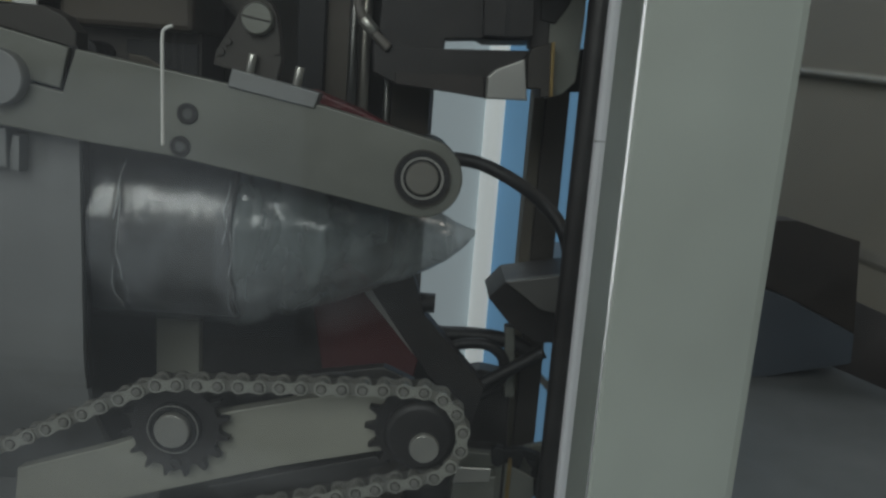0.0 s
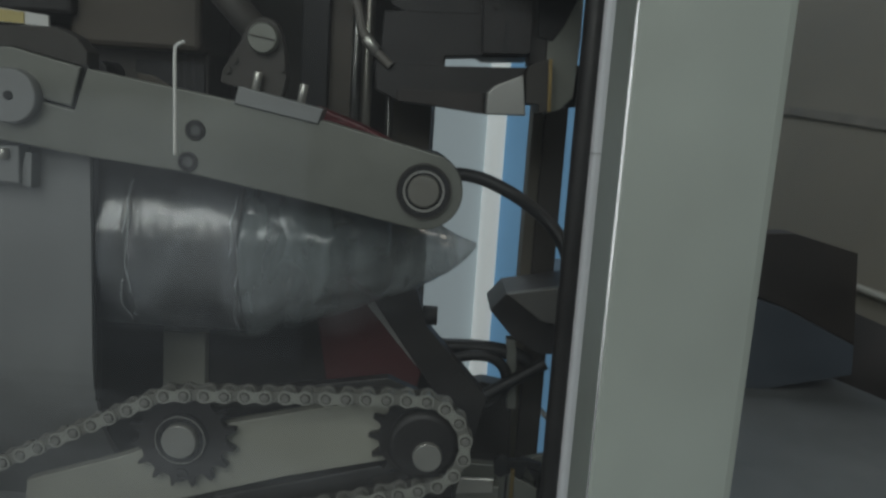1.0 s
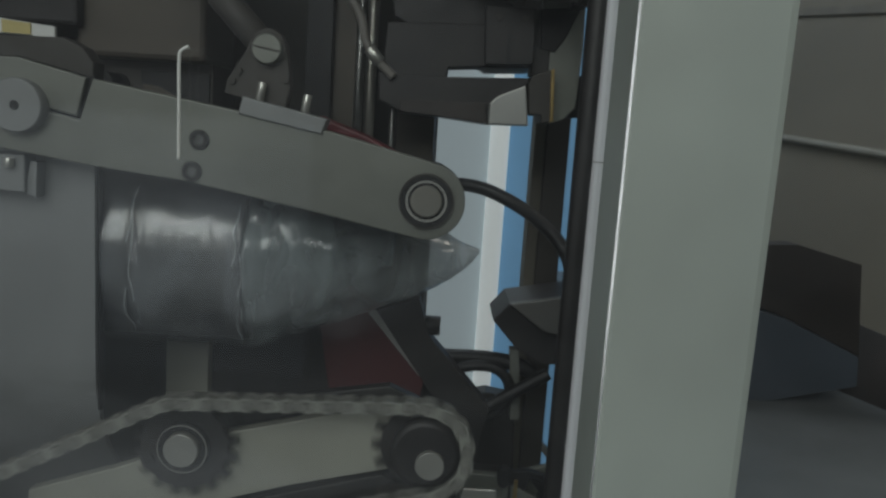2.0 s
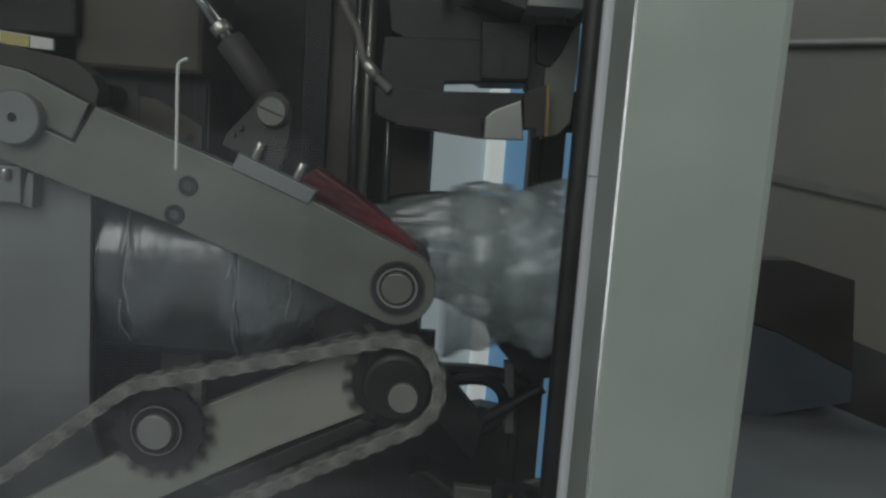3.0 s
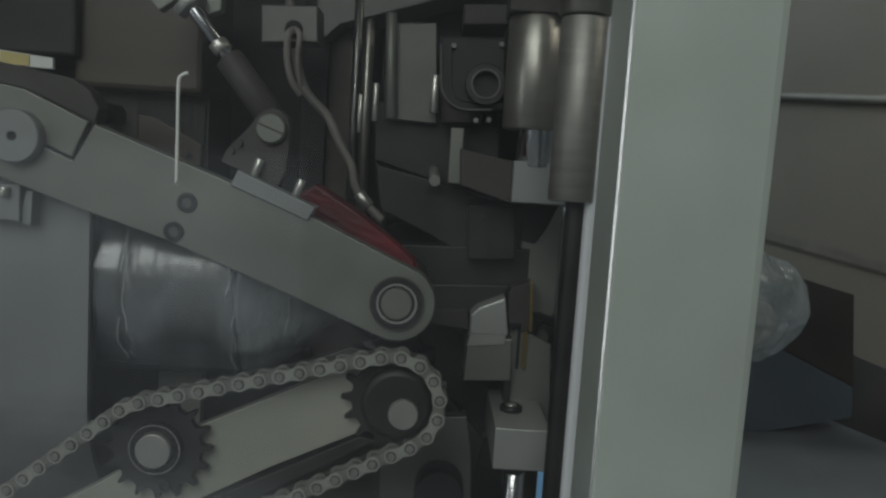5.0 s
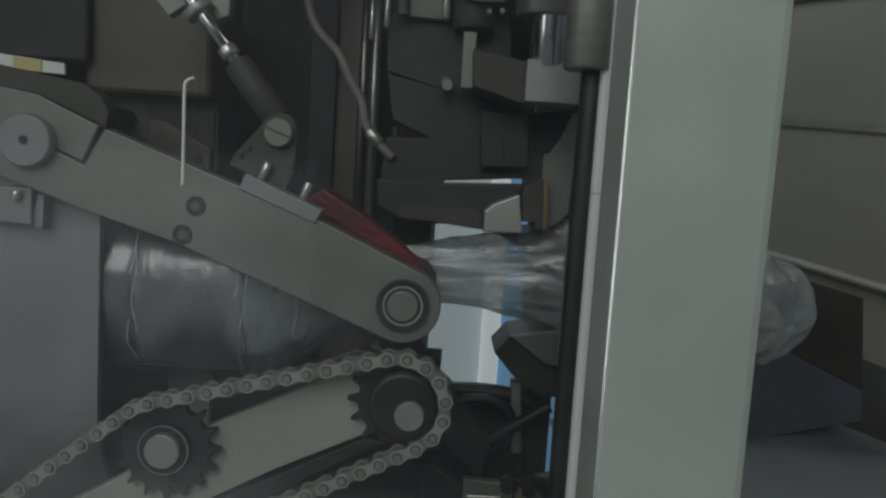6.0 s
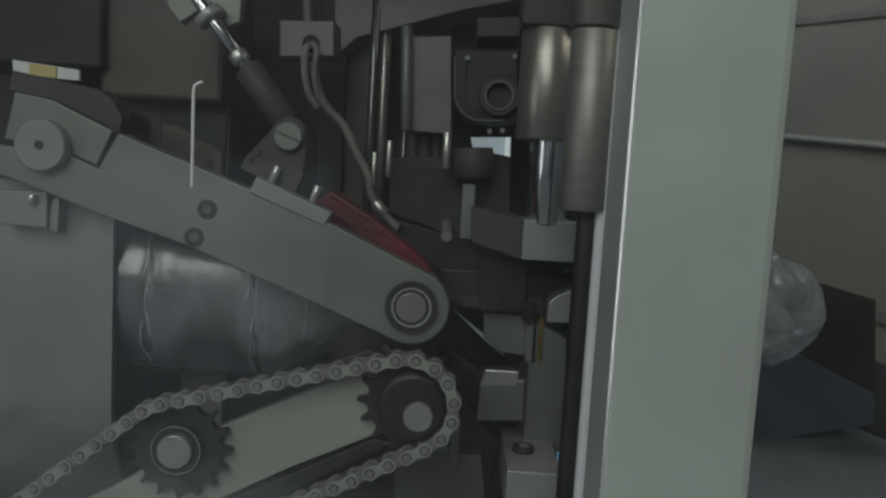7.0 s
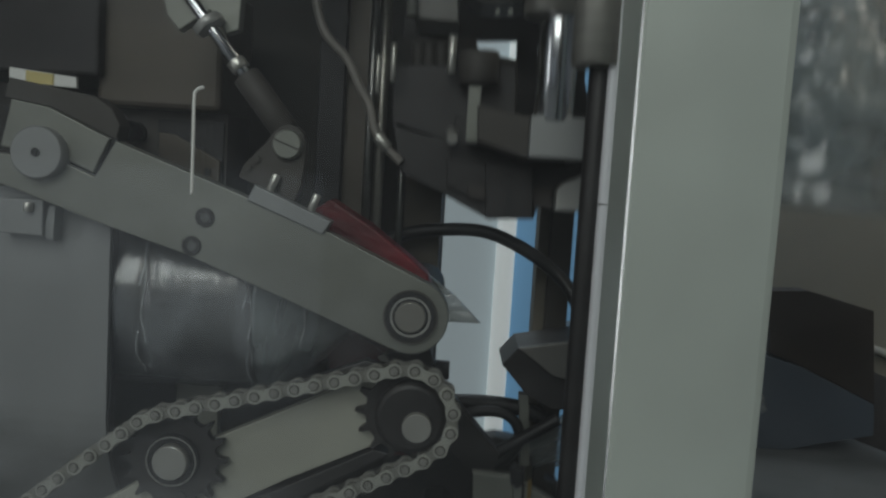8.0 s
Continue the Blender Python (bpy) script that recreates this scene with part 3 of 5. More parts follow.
    part("clevis", prism([(0.1193, 0.0364), (0.1193, 0.0442), (0.1226, 0.0527), (0.1269, 0.0631), (0.1289, 0.0709), (0.1320, 0.0765), (0.1365, 0.0798), (0.1415, 0.0803), (0.1467, 0.0781), (0.1505, 0.0723), (0.1548, 0.0606), (0.1582, 0.0478), (0.1574, 0.0357), (0.1360, 0.0354)], 0.008, 0.018), SHADE, a, "triangular dark clevis")
    cc = (0.1407, 0.0678)
    part("clevis_pin", lathe([(0, 0.0083), (0.1, 0.0093), (1, 0.0093)], (cc[0], 0.002, cc[1]), (cc[0], 0.02, cc[1]), 28), ALU, a, "turned clevis pin")
    part("clevis_slot", box(cc[0] - 0.008, cc[0] + 0.008, 0.0012, 0.003, cc[1] - 0.0004, cc[1] + 0.0004, 0), SHADE, a)
    for x, z in ((0.1256, 0.0514), (0.1226, 0.0450), (0.1543, 0.0524)):
        part("clevis_screw", rod((x, 0.006, z), (x, 0.012, z), 0.0023, 12), SHADE, a)
    red = part("red_belt", prism([(0.1757, 0.0453), (0.2061, 0.0400), (0.2363, 0.0314), (0.2535, 0.0253), (0.2592, 0.0185), (0.1937, 0.0161), (0.1603, 0.0240)], 0.026, 0.050, 0.002), RED, a, "dark red rubber belt strip")
    return a, red


arm_u, red_u = upper_arm()

# ---- lower chain arm ----
DORG = (-0.1604, 0.470, 0.9848)
PITCH = 0.0127


def sprocket_mesh(teeth, hub, depth):
    r = PITCH / (2 * math.sin(math.pi / teeth))
    pts = []
    for k in range(teeth):
        for s, q in ((-0.36, -0.0042), (-0.22, -0.0035), (-0.06, 0.0026), (0.06, 0.0026), (0.22, -0.0035), (0.36, -0.0042)):
            a = 2 * math.pi * (k + 0.5 + s) / teeth
            pts.append(((r + q) * math.cos(a), (r + q) * math.sin(a)))
    return prism(pts, 0, depth, 0)


def chain_path():
    """The loop round the three wheels, as a function of the distance along it."""
    wheels = [((0.1555, 0.0080), 0.0305), ((0.0, 0.0005), 0.0330), ((-0.1171, -0.0595), 0.0346)]
    n = len(wheels)
    tang = []
    for i in range(n):
        (ax, az), ra = wheels[i]
        (bx, bz), rb = wheels[(i + 1) % n]
        d = Vector((bx - ax, bz - az))
        ang = math.atan2(d.y, d.x) - math.pi / 2 + math.asin((ra - rb) / d.length) * 1.0
        tang.append(ang)
    pieces = []
    for i in range(n):
        (cx, cz), r = wheels[i]
        a0, a1 = tang[i - 1], tang[i]
        while a1 < a0:
            a1 += 2 * math.pi
        pieces.append(("arc", (cx, cz), r, a0, a1, r * (a1 - a0)))
        (bx, bz), rb = wheels[(i + 1) % n]
        p = Vector((cx + r * math.cos(a1), cz + r * math.sin(a1)))
        q = Vector((bx + rb * math.cos(a1), bz + rb * math.sin(a1)))
        pieces.append(("line", p, q, 0, 0, (q - p).length))
    total = sum(p[-1] for p in pieces)

    def at(s):
        s %= total
        for kind, a, b, c, d, size in pieces:
            if s <= size or size == pieces[-1][-1] and s <= size + 1e-9:
                if kind == "arc":
                    g = c + s / b
                    return Vector((a[0] + b * math.cos(g), a[1] + b * math.sin(g)))
                return a.lerp(b, s / size)
            s -= size
        return pieces[-1][2].copy()
    return at, total


CHAIN_AT, CHAIN_LONG = chain_path()


def link_outline(r, waist):
    """A figure-of-eight link plate along x, from one pin to the next."""
    pts = []
    for k in range(9):
        a = math.pi / 2 + math.pi * k / 8
        pts.append((-PITCH / 2 + r * math.cos(a), r * math.sin(a)))
    pts.append((0, -waist))
    for k in range(9):
        a = -math.pi / 2 + math.pi * k / 8
        pts.append((PITCH / 2 + r * math.cos(a), r * math.sin(a)))
    pts.append((0, waist))
    return pts


def lower_arm():
    a = thing("chain_arm", DORG, "beige chain conveyor arm with sprockets and roller chain", "machine arm")
    plate = [(-0.1080, -0.0400), (-0.0500, -0.0215), (-0.0366, -0.0165), (-0.0024, 0.0008), (0.0450, 0.0120), (0.1303, 0.0320), (0.1598, 0.0327), (0.1663, 0.0167), (0.1632, -0.0015), (0.1415, -0.0103), (0.0677, -0.0274), (0.0198, -0.0411), (-0.0567, -0.0631), (-0.1120, -0.0790)]
    part("arm_plate", prism(plate, 0.016, 0.026), PLATE, a)
    # dark strip built where shade lies between plate and chain
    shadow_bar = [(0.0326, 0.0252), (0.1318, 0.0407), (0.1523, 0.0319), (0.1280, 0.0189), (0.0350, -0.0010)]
    part("shade_bar", prism(shadow_bar, 0.030, 0.040), DARK, a, "dark bar standing in for shade behind the plate")
    rail = [(0.0194, -0.0430), (0.1297, -0.0146), (0.1400, -0.0192), (0.0327, -0.0527)]
    part("lower_rail", prism(rail, 0.012, 0.03), DARK, a, "dark lower chain rail")
    sl = part("left_sprocket", sprocket_mesh(16, 0, 0.006), DARK, a, "black toothed sprocket")
    part("hub_ring", ring((0, -0.004, 0), (0, 0.004, 0), 0.0125, 0.0176, 36), BLACK, sl)
    part("hub_bright_ring", ring((0, -0.0046, 0), (0, 0.004, 0), 0.0158, 0.0165, 36), STEEL, sl, "thin bright ring")
    part("hub_pin", lathe([(0, 0.0108), (0.05, 0.0115), (1, 0.0115)], (0, -0.008, 0), (0, 0.02, 0), 30), STEEL, sl, "turned steel pin end")
    sb = (-0.0004, -0.0258)
    part("grub_screw", ring((sb[0], -0.002, sb[1]), (sb[0], 0.003, sb[1]), 0.0022, 0.0046, 16), DARK, sl)
    sl.location = (0, 0.008, 0)
    sr = part("right_sprocket", sprocket_mesh(15, 0, 0.006), DARK, a, "black toothed sprocket with a wide hub")
    part("hub_disc", lathe([(0, 0.0190), (0.15, 0.0228), (1, 0.0235)], (0.1585, 0.0, 0.006), (0.1585, 0.012, 0.006), 40), DARK, a)
    part("hub_pin", lathe([(0, 0.0090), (0.05, 0.0096), (1, 0.0096)], (0.1617, -0.004, 0.0), (0.1617, 0.028, 0.0), 30), STEEL, a, "turned steel pin end")
    sr.location = (0.1555, 0.008, 0.0080)
    count = 2 * round(CHAIN_LONG / PITCH / 2)
    gap = CHAIN_LONG / count
    outer = bmesh.new()
    for y in (-0.0045, 0.0080):
        b = prism(link_outline(0.0048, 0.0032), y, y + 0.0015, 0)
        me = mesh_of("t", b, CHAIN)
        before = set(outer.faces)
        outer.from_mesh(me)
        # rear plates coloured dark for the shade behind the chain
        if y > 0:
            for f in outer.faces:
                if f not in before:
                    f.material_index = 1
        bpy.data.meshes.remove(me)
    for x in (-PITCH / 2, PITCH / 2):
        before = set(outer.faces)
        rod((x, -0.0047, 0), (x, 0.010, 0), 0.0034, 12, bm=outer)
        seat = set(outer.faces)
        rod((x, -0.0056, 0), (x, 0.0, 0), 0.0025, 12, bm=outer)
        for f in outer.faces:
            if f not in before:
                f.material_index = 1 if f in seat else 2
    outer_me = mesh_of("outer_link", outer, CHAIN)
    outer_me.materials.append(PIN)
    outer_me.materials.append(LINK_PIN)
    inner = bmesh.new()
    for y in (-0.0028, 0.0063):
        b = prism(link_outline(0.0050, 0.0033), y, y + 0.0015, 0)
        me = mesh_of("t", b, CHAIN)
        inner.from_mesh(me)
        bpy.data.meshes.remove(me)
    for x in (-PITCH / 2, PITCH / 2):
        rod((x, -0.0012, 0), (x, 0.0062, 0), 0.0040, 12, bm=inner)
    inner_me = mesh_of("inner_link", inner, CHAIN_IN)
    links = []
    for i in range(count):
        ob = new("chain_link", outer_me if i % 2 else inner_me)
        ob.parent = a
        links.append((ob, i * gap, gap))
    return a, sl, sr, links


arm_d, spr_l, spr_r, links = lower_arm()

# ---- guide rod and jaw carriages ----
gr = thing("guide_rod", (0.0795, 0.456, 0.9), "polished chrome upright guide rod", "guide rod")
part("rod_body", rod((0.0008, 0, -0.3), (0.0008, 0, 0.8), 0.0066, 40), DARK, gr)
# the rod's highlight is a pale strip set beside its dark body
part("rod_highlight", box(0.0042, 0.0147, -0.0105, 0.0, -0.3, 0.8, 0.0032), PALE_STRIP, gr, "pale strip standing in for the rod's highlight")
part("strip_joint", box(0.0040, 0.0149, -0.0106, 0.0001, 0.2884, 0.2888, 0), SHADE, gr, "thin dark joint across the pale strip")
part("rod_seat", rod((0, 0, -0.33), (0, 0, -0.29), 0.022, 32), DARK, gr)

UC = (0.085, 0.44, 1.1814)


def upper_jaw():
    c = thing("upper_jaw_carriage", UC, "grey steel upper sealing jaw carriage with cylinders", "jaw carriage")
    o = UC
    x0, x1 = 0.0587, 0.0884
    xm, rr = (x0 + x1) / 2 + 0.0022, (x1 - x0) / 2 - 0.0012
    part("bushing", rod((xm, 0.452, UC[2]), (xm, 0.452, UC[2] + 0.105), rr, 40), BUSH, c, "long guide bushing", org=o)
    part("bushing_collar", rod((xm, 0.452, UC[2] + 0.106), (xm, 0.452, UC[2] + 0.36), rr * 1.12, 40), TURNED, c, org=o)
    cb = 1.2249
    cx = 0.0584
    part("cylinder", rod((cx - 0.001, 0.53, cb), (cx - 0.001, 0.53, cb + 0.075), 0.0195, 40), TURNED, c, "round steel cylinder", org=o)
    part("cylinder_head", box(cx - 0.022, cx + 0.022, 0.51, 0.56, cb + 0.075, cb + 0.3), SHADE, c, org=o)
    part("guide_block", prism([(-0.0436, 1.2985), (-0.0116, 1.3006), (-0.0070, 1.2276), (-0.0396, 1.2288)], 0.575, 0.64), GUIDE, c, "grey guide block", org=o)
    part("guide_tube", rod((-0.0410, 0.5700, 1.2290), (-0.0445, 0.5700, 1.3046), 0.0042, 20), ALU, c, "slim guide tube", org=o)
    part("cross_beam", prism([(-0.1022, 1.2835), (-0.0858, 1.2993), (-0.0013, 1.3257), (0.0832, 1.3437), (0.0778, 1.4089), (-0.1075, 1.3967)], 0.60, 0.66), GUIDE, c, "grey cross beam", org=o)
    part("valve_body", prism([(-0.0083, 1.2874), (-0.0063, 1.2549), (-0.0054, 1.2500), (-0.0031, 1.2455), (0.0002, 1.2417), (0.0044, 1.2389), (0.0092, 1.2372), (0.0143, 1.2369), (0.0410, 1.2384), (0.0383, 1.2891)], 0.55, 0.60, 0.002), BLACK, c, "black round-cornered clevis block", org=o)
    vz = (0.0256, 0.5480, 1.2555)
    part("valve_pin", ring((vz[0], 0.543, vz[2]), (vz[0], 0.551, vz[2]), 0.0089, 0.0145, 28), DARK, c, org=o)
    for q in ((0.0349, 0.5460, 1.2838), (0.0205, 0.5460, 1.2304), (0.0017, 0.5460, 1.2808), (0.0296, 0.5460, 1.2314)):
        part("valve_bolt", rod(q, (q[0], 0.553, q[2]), 0.0018, 12), ALU, c, org=o)
    part("valve_ring", ring((vz[0], 0.5415, vz[2]), (vz[0], 0.545, vz[2]), 0.0093, 0.0105, 28), GUIDE, c, "thin worn ring", org=o)
    part("valve_lip", sweep([(-0.0071, 0.5480, 1.2816), (-0.0055, 0.5480, 1.2548), (-0.0046, 0.5480, 1.2501), (-0.0024, 0.5480, 1.2458), (0.0007, 0.5480, 1.2422), (0.0048, 0.5480, 1.2395), (0.0094, 0.5480, 1.2379), (0.0142, 0.5480, 1.2375), (0.0315, 0.5480, 1.2385)], 0.0009, 6), GUIDE, c, "thin worn lip", org=o)
    part("valve_lip", sweep([(-0.0007, 0.5480, 1.2820), (0.0010, 0.5480, 1.2551), (0.0016, 0.5480, 1.2521), (0.0030, 0.5480, 1.2493), (0.0050, 0.5480, 1.2469), (0.0076, 0.5480, 1.2452), (0.0106, 0.5480, 1.2441), (0.0138, 0.5480, 1.2439), (0.0311, 0.5480, 1.2449)], 0.0007, 6), SHADE, c, "thin worn lip", org=o)
    part("valve_cap", prism([(0.0068, 1.3089), (0.0379, 1.3109), (0.0389, 1.2976), (0.0077, 1.2956)], 0.545, 0.60), SHADE, c, org=o)
    part("sensor_block", prism([(-0.1319, 1.2988), (-0.0933, 1.3002), (-0.0922, 1.2761), (-0.1309, 1.2736)], 0.54, 0.57), GUIDE, c, "grey sensor block", org=o)
    part("sensor_wires", sweep([(-0.1080, 0.5360, 1.2827), (-0.1105, 0.5300, 1.2778), (-0.1110, 0.5320, 1.2631), (-0.1079, 0.5350, 1.2486), (-0.1023, 0.5400, 1.2399)], 0.0024, 8), HOSE, c, "pale looped sensor wires", org=o)
    part("sensor_wire_rear", sweep([(-0.1073, 0.5360, 1.2835), (-0.1032, 0.5320, 1.2779), (-0.1044, 0.5340, 1.2619), (-0.1025, 0.5400, 1.2456)], 0.0020, 8), HOSE, c, org=o)
    part("sensor_hole", rod((-0.1085, 0.5385, 1.2831), (-0.1098, 0.5450, 1.2841), 0.0064, 20), BLACK, c, org=o)
    part("rear_flap", prism([(-0.0590, 1.2281), (0.0074, 1.2320), (0.0100, 1.2207), (0.0441, 1.2155), (0.0453, 1.1843), (-0.0564, 1.1782)], 0.655, 0.658), SHADE, c, org=o)
    part("rear_panel", prism([(-0.0676, 1.4709), (0.0717, 1.4779), (0.0905, 1.1270), (0.0446, 1.1250), (0.0424, 1.2300), (-0.0544, 1.2243)], 0.66, 0.67), DARK, c, "dark rear panel", org=(o[0], o[1], 1.1785))
    # pressing head
    ho = (o[0], o[1], 1.1849)
    h = part("press_head", prism([(0.0108, 1.2131), (0.0472, 1.2067), (0.0472, 1.1781), (0.0123, 1.1882)], 0.528, 0.60), SHADE, c, org=ho)
    part("front_cube", box(0.0470, 0.0833, 0.518, 0.556, 1.1792, 1.2071), COVER, h, "grey square block", org=ho)
    pr = (0.0628, 0.5300, 1.2038)
    part("piston_rod", rod(pr, (pr[0], 0.53, pr[2] + 0.11), 0.0138, 32), CHROME, h, "chrome piston rod", org=ho)
    part("holder_plate", prism([(0.0195, 1.1745), (0.0548, 1.1745), (0.0562, 1.1369), (0.0530, 1.1351), (0.0221, 1.1340)], 0.56, 0.572), DARK, h, "dark holder plate with a slot", org=ho)
    part("slot", box(0.0364, 0.0385, 0.558, 0.562, 1.1344, 1.1569, 0), BLACK, h, org=ho)
    for px in ((0.0299, 0.5580, 1.1664), (0.0482, 0.5580, 1.1667)):
        part("plate_screw", rod(px, (px[0], 0.565, px[2]), 0.0024, 12), SHADE, h, org=ho)
    part("rear_beam", prism([(-0.0514, 1.2016), (-0.0469, 1.1976), (-0.0033, 1.1882), (0.0406, 1.1762), (0.0599, 1.1761), (0.0620, 1.1473), (0.0585, 1.1349), (0.0249, 1.1328), (-0.0118, 1.1505), (-0.0451, 1.1650)], 0.575, 0.64), DARK, h, "dark sloping beam", org=ho)
    part("beam_face", prism([(-0.0547, 1.2449), (0.0384, 1.2503), (0.0433, 1.1769), (-0.0034, 1.1881), (-0.0524, 1.2017)], 0.585, 0.63), DARK, h, "dark beam face", org=ho)
    part("right_wedge", prism([(0.0594, 1.1763), (0.0890, 1.1790), (0.0799, 1.1583), (0.0722, 1.1467), (0.0614, 1.1486)], 0.573, 0.61), BLACK, h, "dark wedge under the block", org=ho)
    part("side_web", prism([(0.0749, 1.2388), (0.0872, 1.2356), (0.0940, 1.2098), (0.0900, 1.1771), (0.0795, 1.1765)], 0.557, 0.575), DARK, h, org=ho)
    part("strap", box(0.0036, 0.0130, 0.55, 0.565, 1.1885, 1.2280), ALU, h, "pale strap", org=ho)
    part("strap_screw", rod((-0.0057, 0.5450, 1.1897), (-0.0068, 0.5800, 1.1966), 0.004, 14), STEEL, h, org=ho)
    for q in ((-0.0370, 0.5700, 1.2483), (-0.0278, 0.5700, 1.2488), (-0.0186, 0.5700, 1.2493)):
        part("fitting", rod((q[0], 0.60, q[2] - 0.024), (q[0], 0.60, q[2] + 0.016), 0.0055, 16), SHADE, h, "grey fitting", org=ho)
    for q, w in (((-0.0524, 0.5650, 1.2449), 0.0022), ((-0.0632, 0.5650, 1.2360), 0.0018), ((-0.0099, 0.5650, 1.2535), 0.0032)):
        part("bright_pin", rod((q[0], 0.565, q[2] - 0.015), (q[0], 0.565, q[2] + 0.012), w, 14), STEEL, h, org=ho)
    part("glass_cup", rod((0.0110, 0.5700, 1.2324), (0.0095, 0.5700, 1.2551), 0.0151, 24), SHADE, h, "grey round filter cup", org=ho)
    # sealing jaw
    jo = (o[0], o[1], 1.313)
    j = part("jaw_cap", prism([(0.0270, 1.2218), (0.0323, 1.2274), (0.0514, 1.2359), (0.0553, 1.2078), (0.0270, 1.2070)], 0.553, 0.60, 0.0012), ALU_PALE, c, "pale bevelled jaw cap", org=jo)
    part("jaw_bar", prism([(-0.0547, 1.2400), (-0.0039, 1.2395), (0.0567, 1.2425), (0.0532, 1.2368), (0.0293, 1.2237), (0.0281, 1.2076), (-0.0101, 1.2111), (-0.0372, 1.2125), (-0.0535, 1.2200)], 0.572, 0.66, 0.0012), DARK, j, "dark jaw bar", org=jo)
    clamp = part("clamp_bar", prism([(-0.0500, 1.2760), (0.0690, 1.2800), (0.0690, 1.2450), (0.0560, 1.2450), (0.0560, 1.2513), (-0.0040, 1.2462), (-0.0045, 1.2390), (-0.0520, 1.2370)], 0.574, 0.60, 0.001), DARK, j, "dark clamp bar over the jaw", org=jo)
    part("rear_tab", prism([(0.0849, 1.2476), (0.1041, 1.2489), (0.1032, 1.2173), (0.0893, 1.2163)], 0.60, 0.612, 0.0006), BLACK, j, "dark tab beside the hanger", org=jo)
    part("jaw_bar_foot", prism([(-0.0376, 1.2210), (0.0243, 1.2225), (0.0267, 1.2075), (-0.0101, 1.2111), (-0.0371, 1.2125)], 0.567, 0.574, 0.0006), BROWN, j, "brown worn foot", org=jo)
    part("jaw_bracket", prism([(0.0534, 1.2363), (0.0557, 1.2432), (0.0699, 1.2482), (0.0722, 1.2122), (0.0646, 1.2105), (0.0641, 1.2161), (0.0551, 1.2163)], 0.557, 0.60), SHADE, j, org=jo)
    part("brass_strip", prism([(0.0686, 1.2478), (0.0710, 1.2484), (0.0730, 1.2118), (0.0705, 1.2117)], 0.5545, 0.57, 0.0003), BRASS, j, "thin brass strip", org=jo)
    part("hanger_plate", prism([(0.0544, 1.4116), (0.0895, 1.4140), (0.0928, 1.2652), (0.0909, 1.2233), (0.0820, 1.2139), (0.0710, 1.2103), (0.0637, 1.2469)], 0.575, 0.585), ALU, j, "pale hanger plate", org=jo)
    return c, h, j, clamp


jaw_u, head_u, cap_u, clamp_u = upper_jaw()

LC = (0.041, 0.56, 1.072)


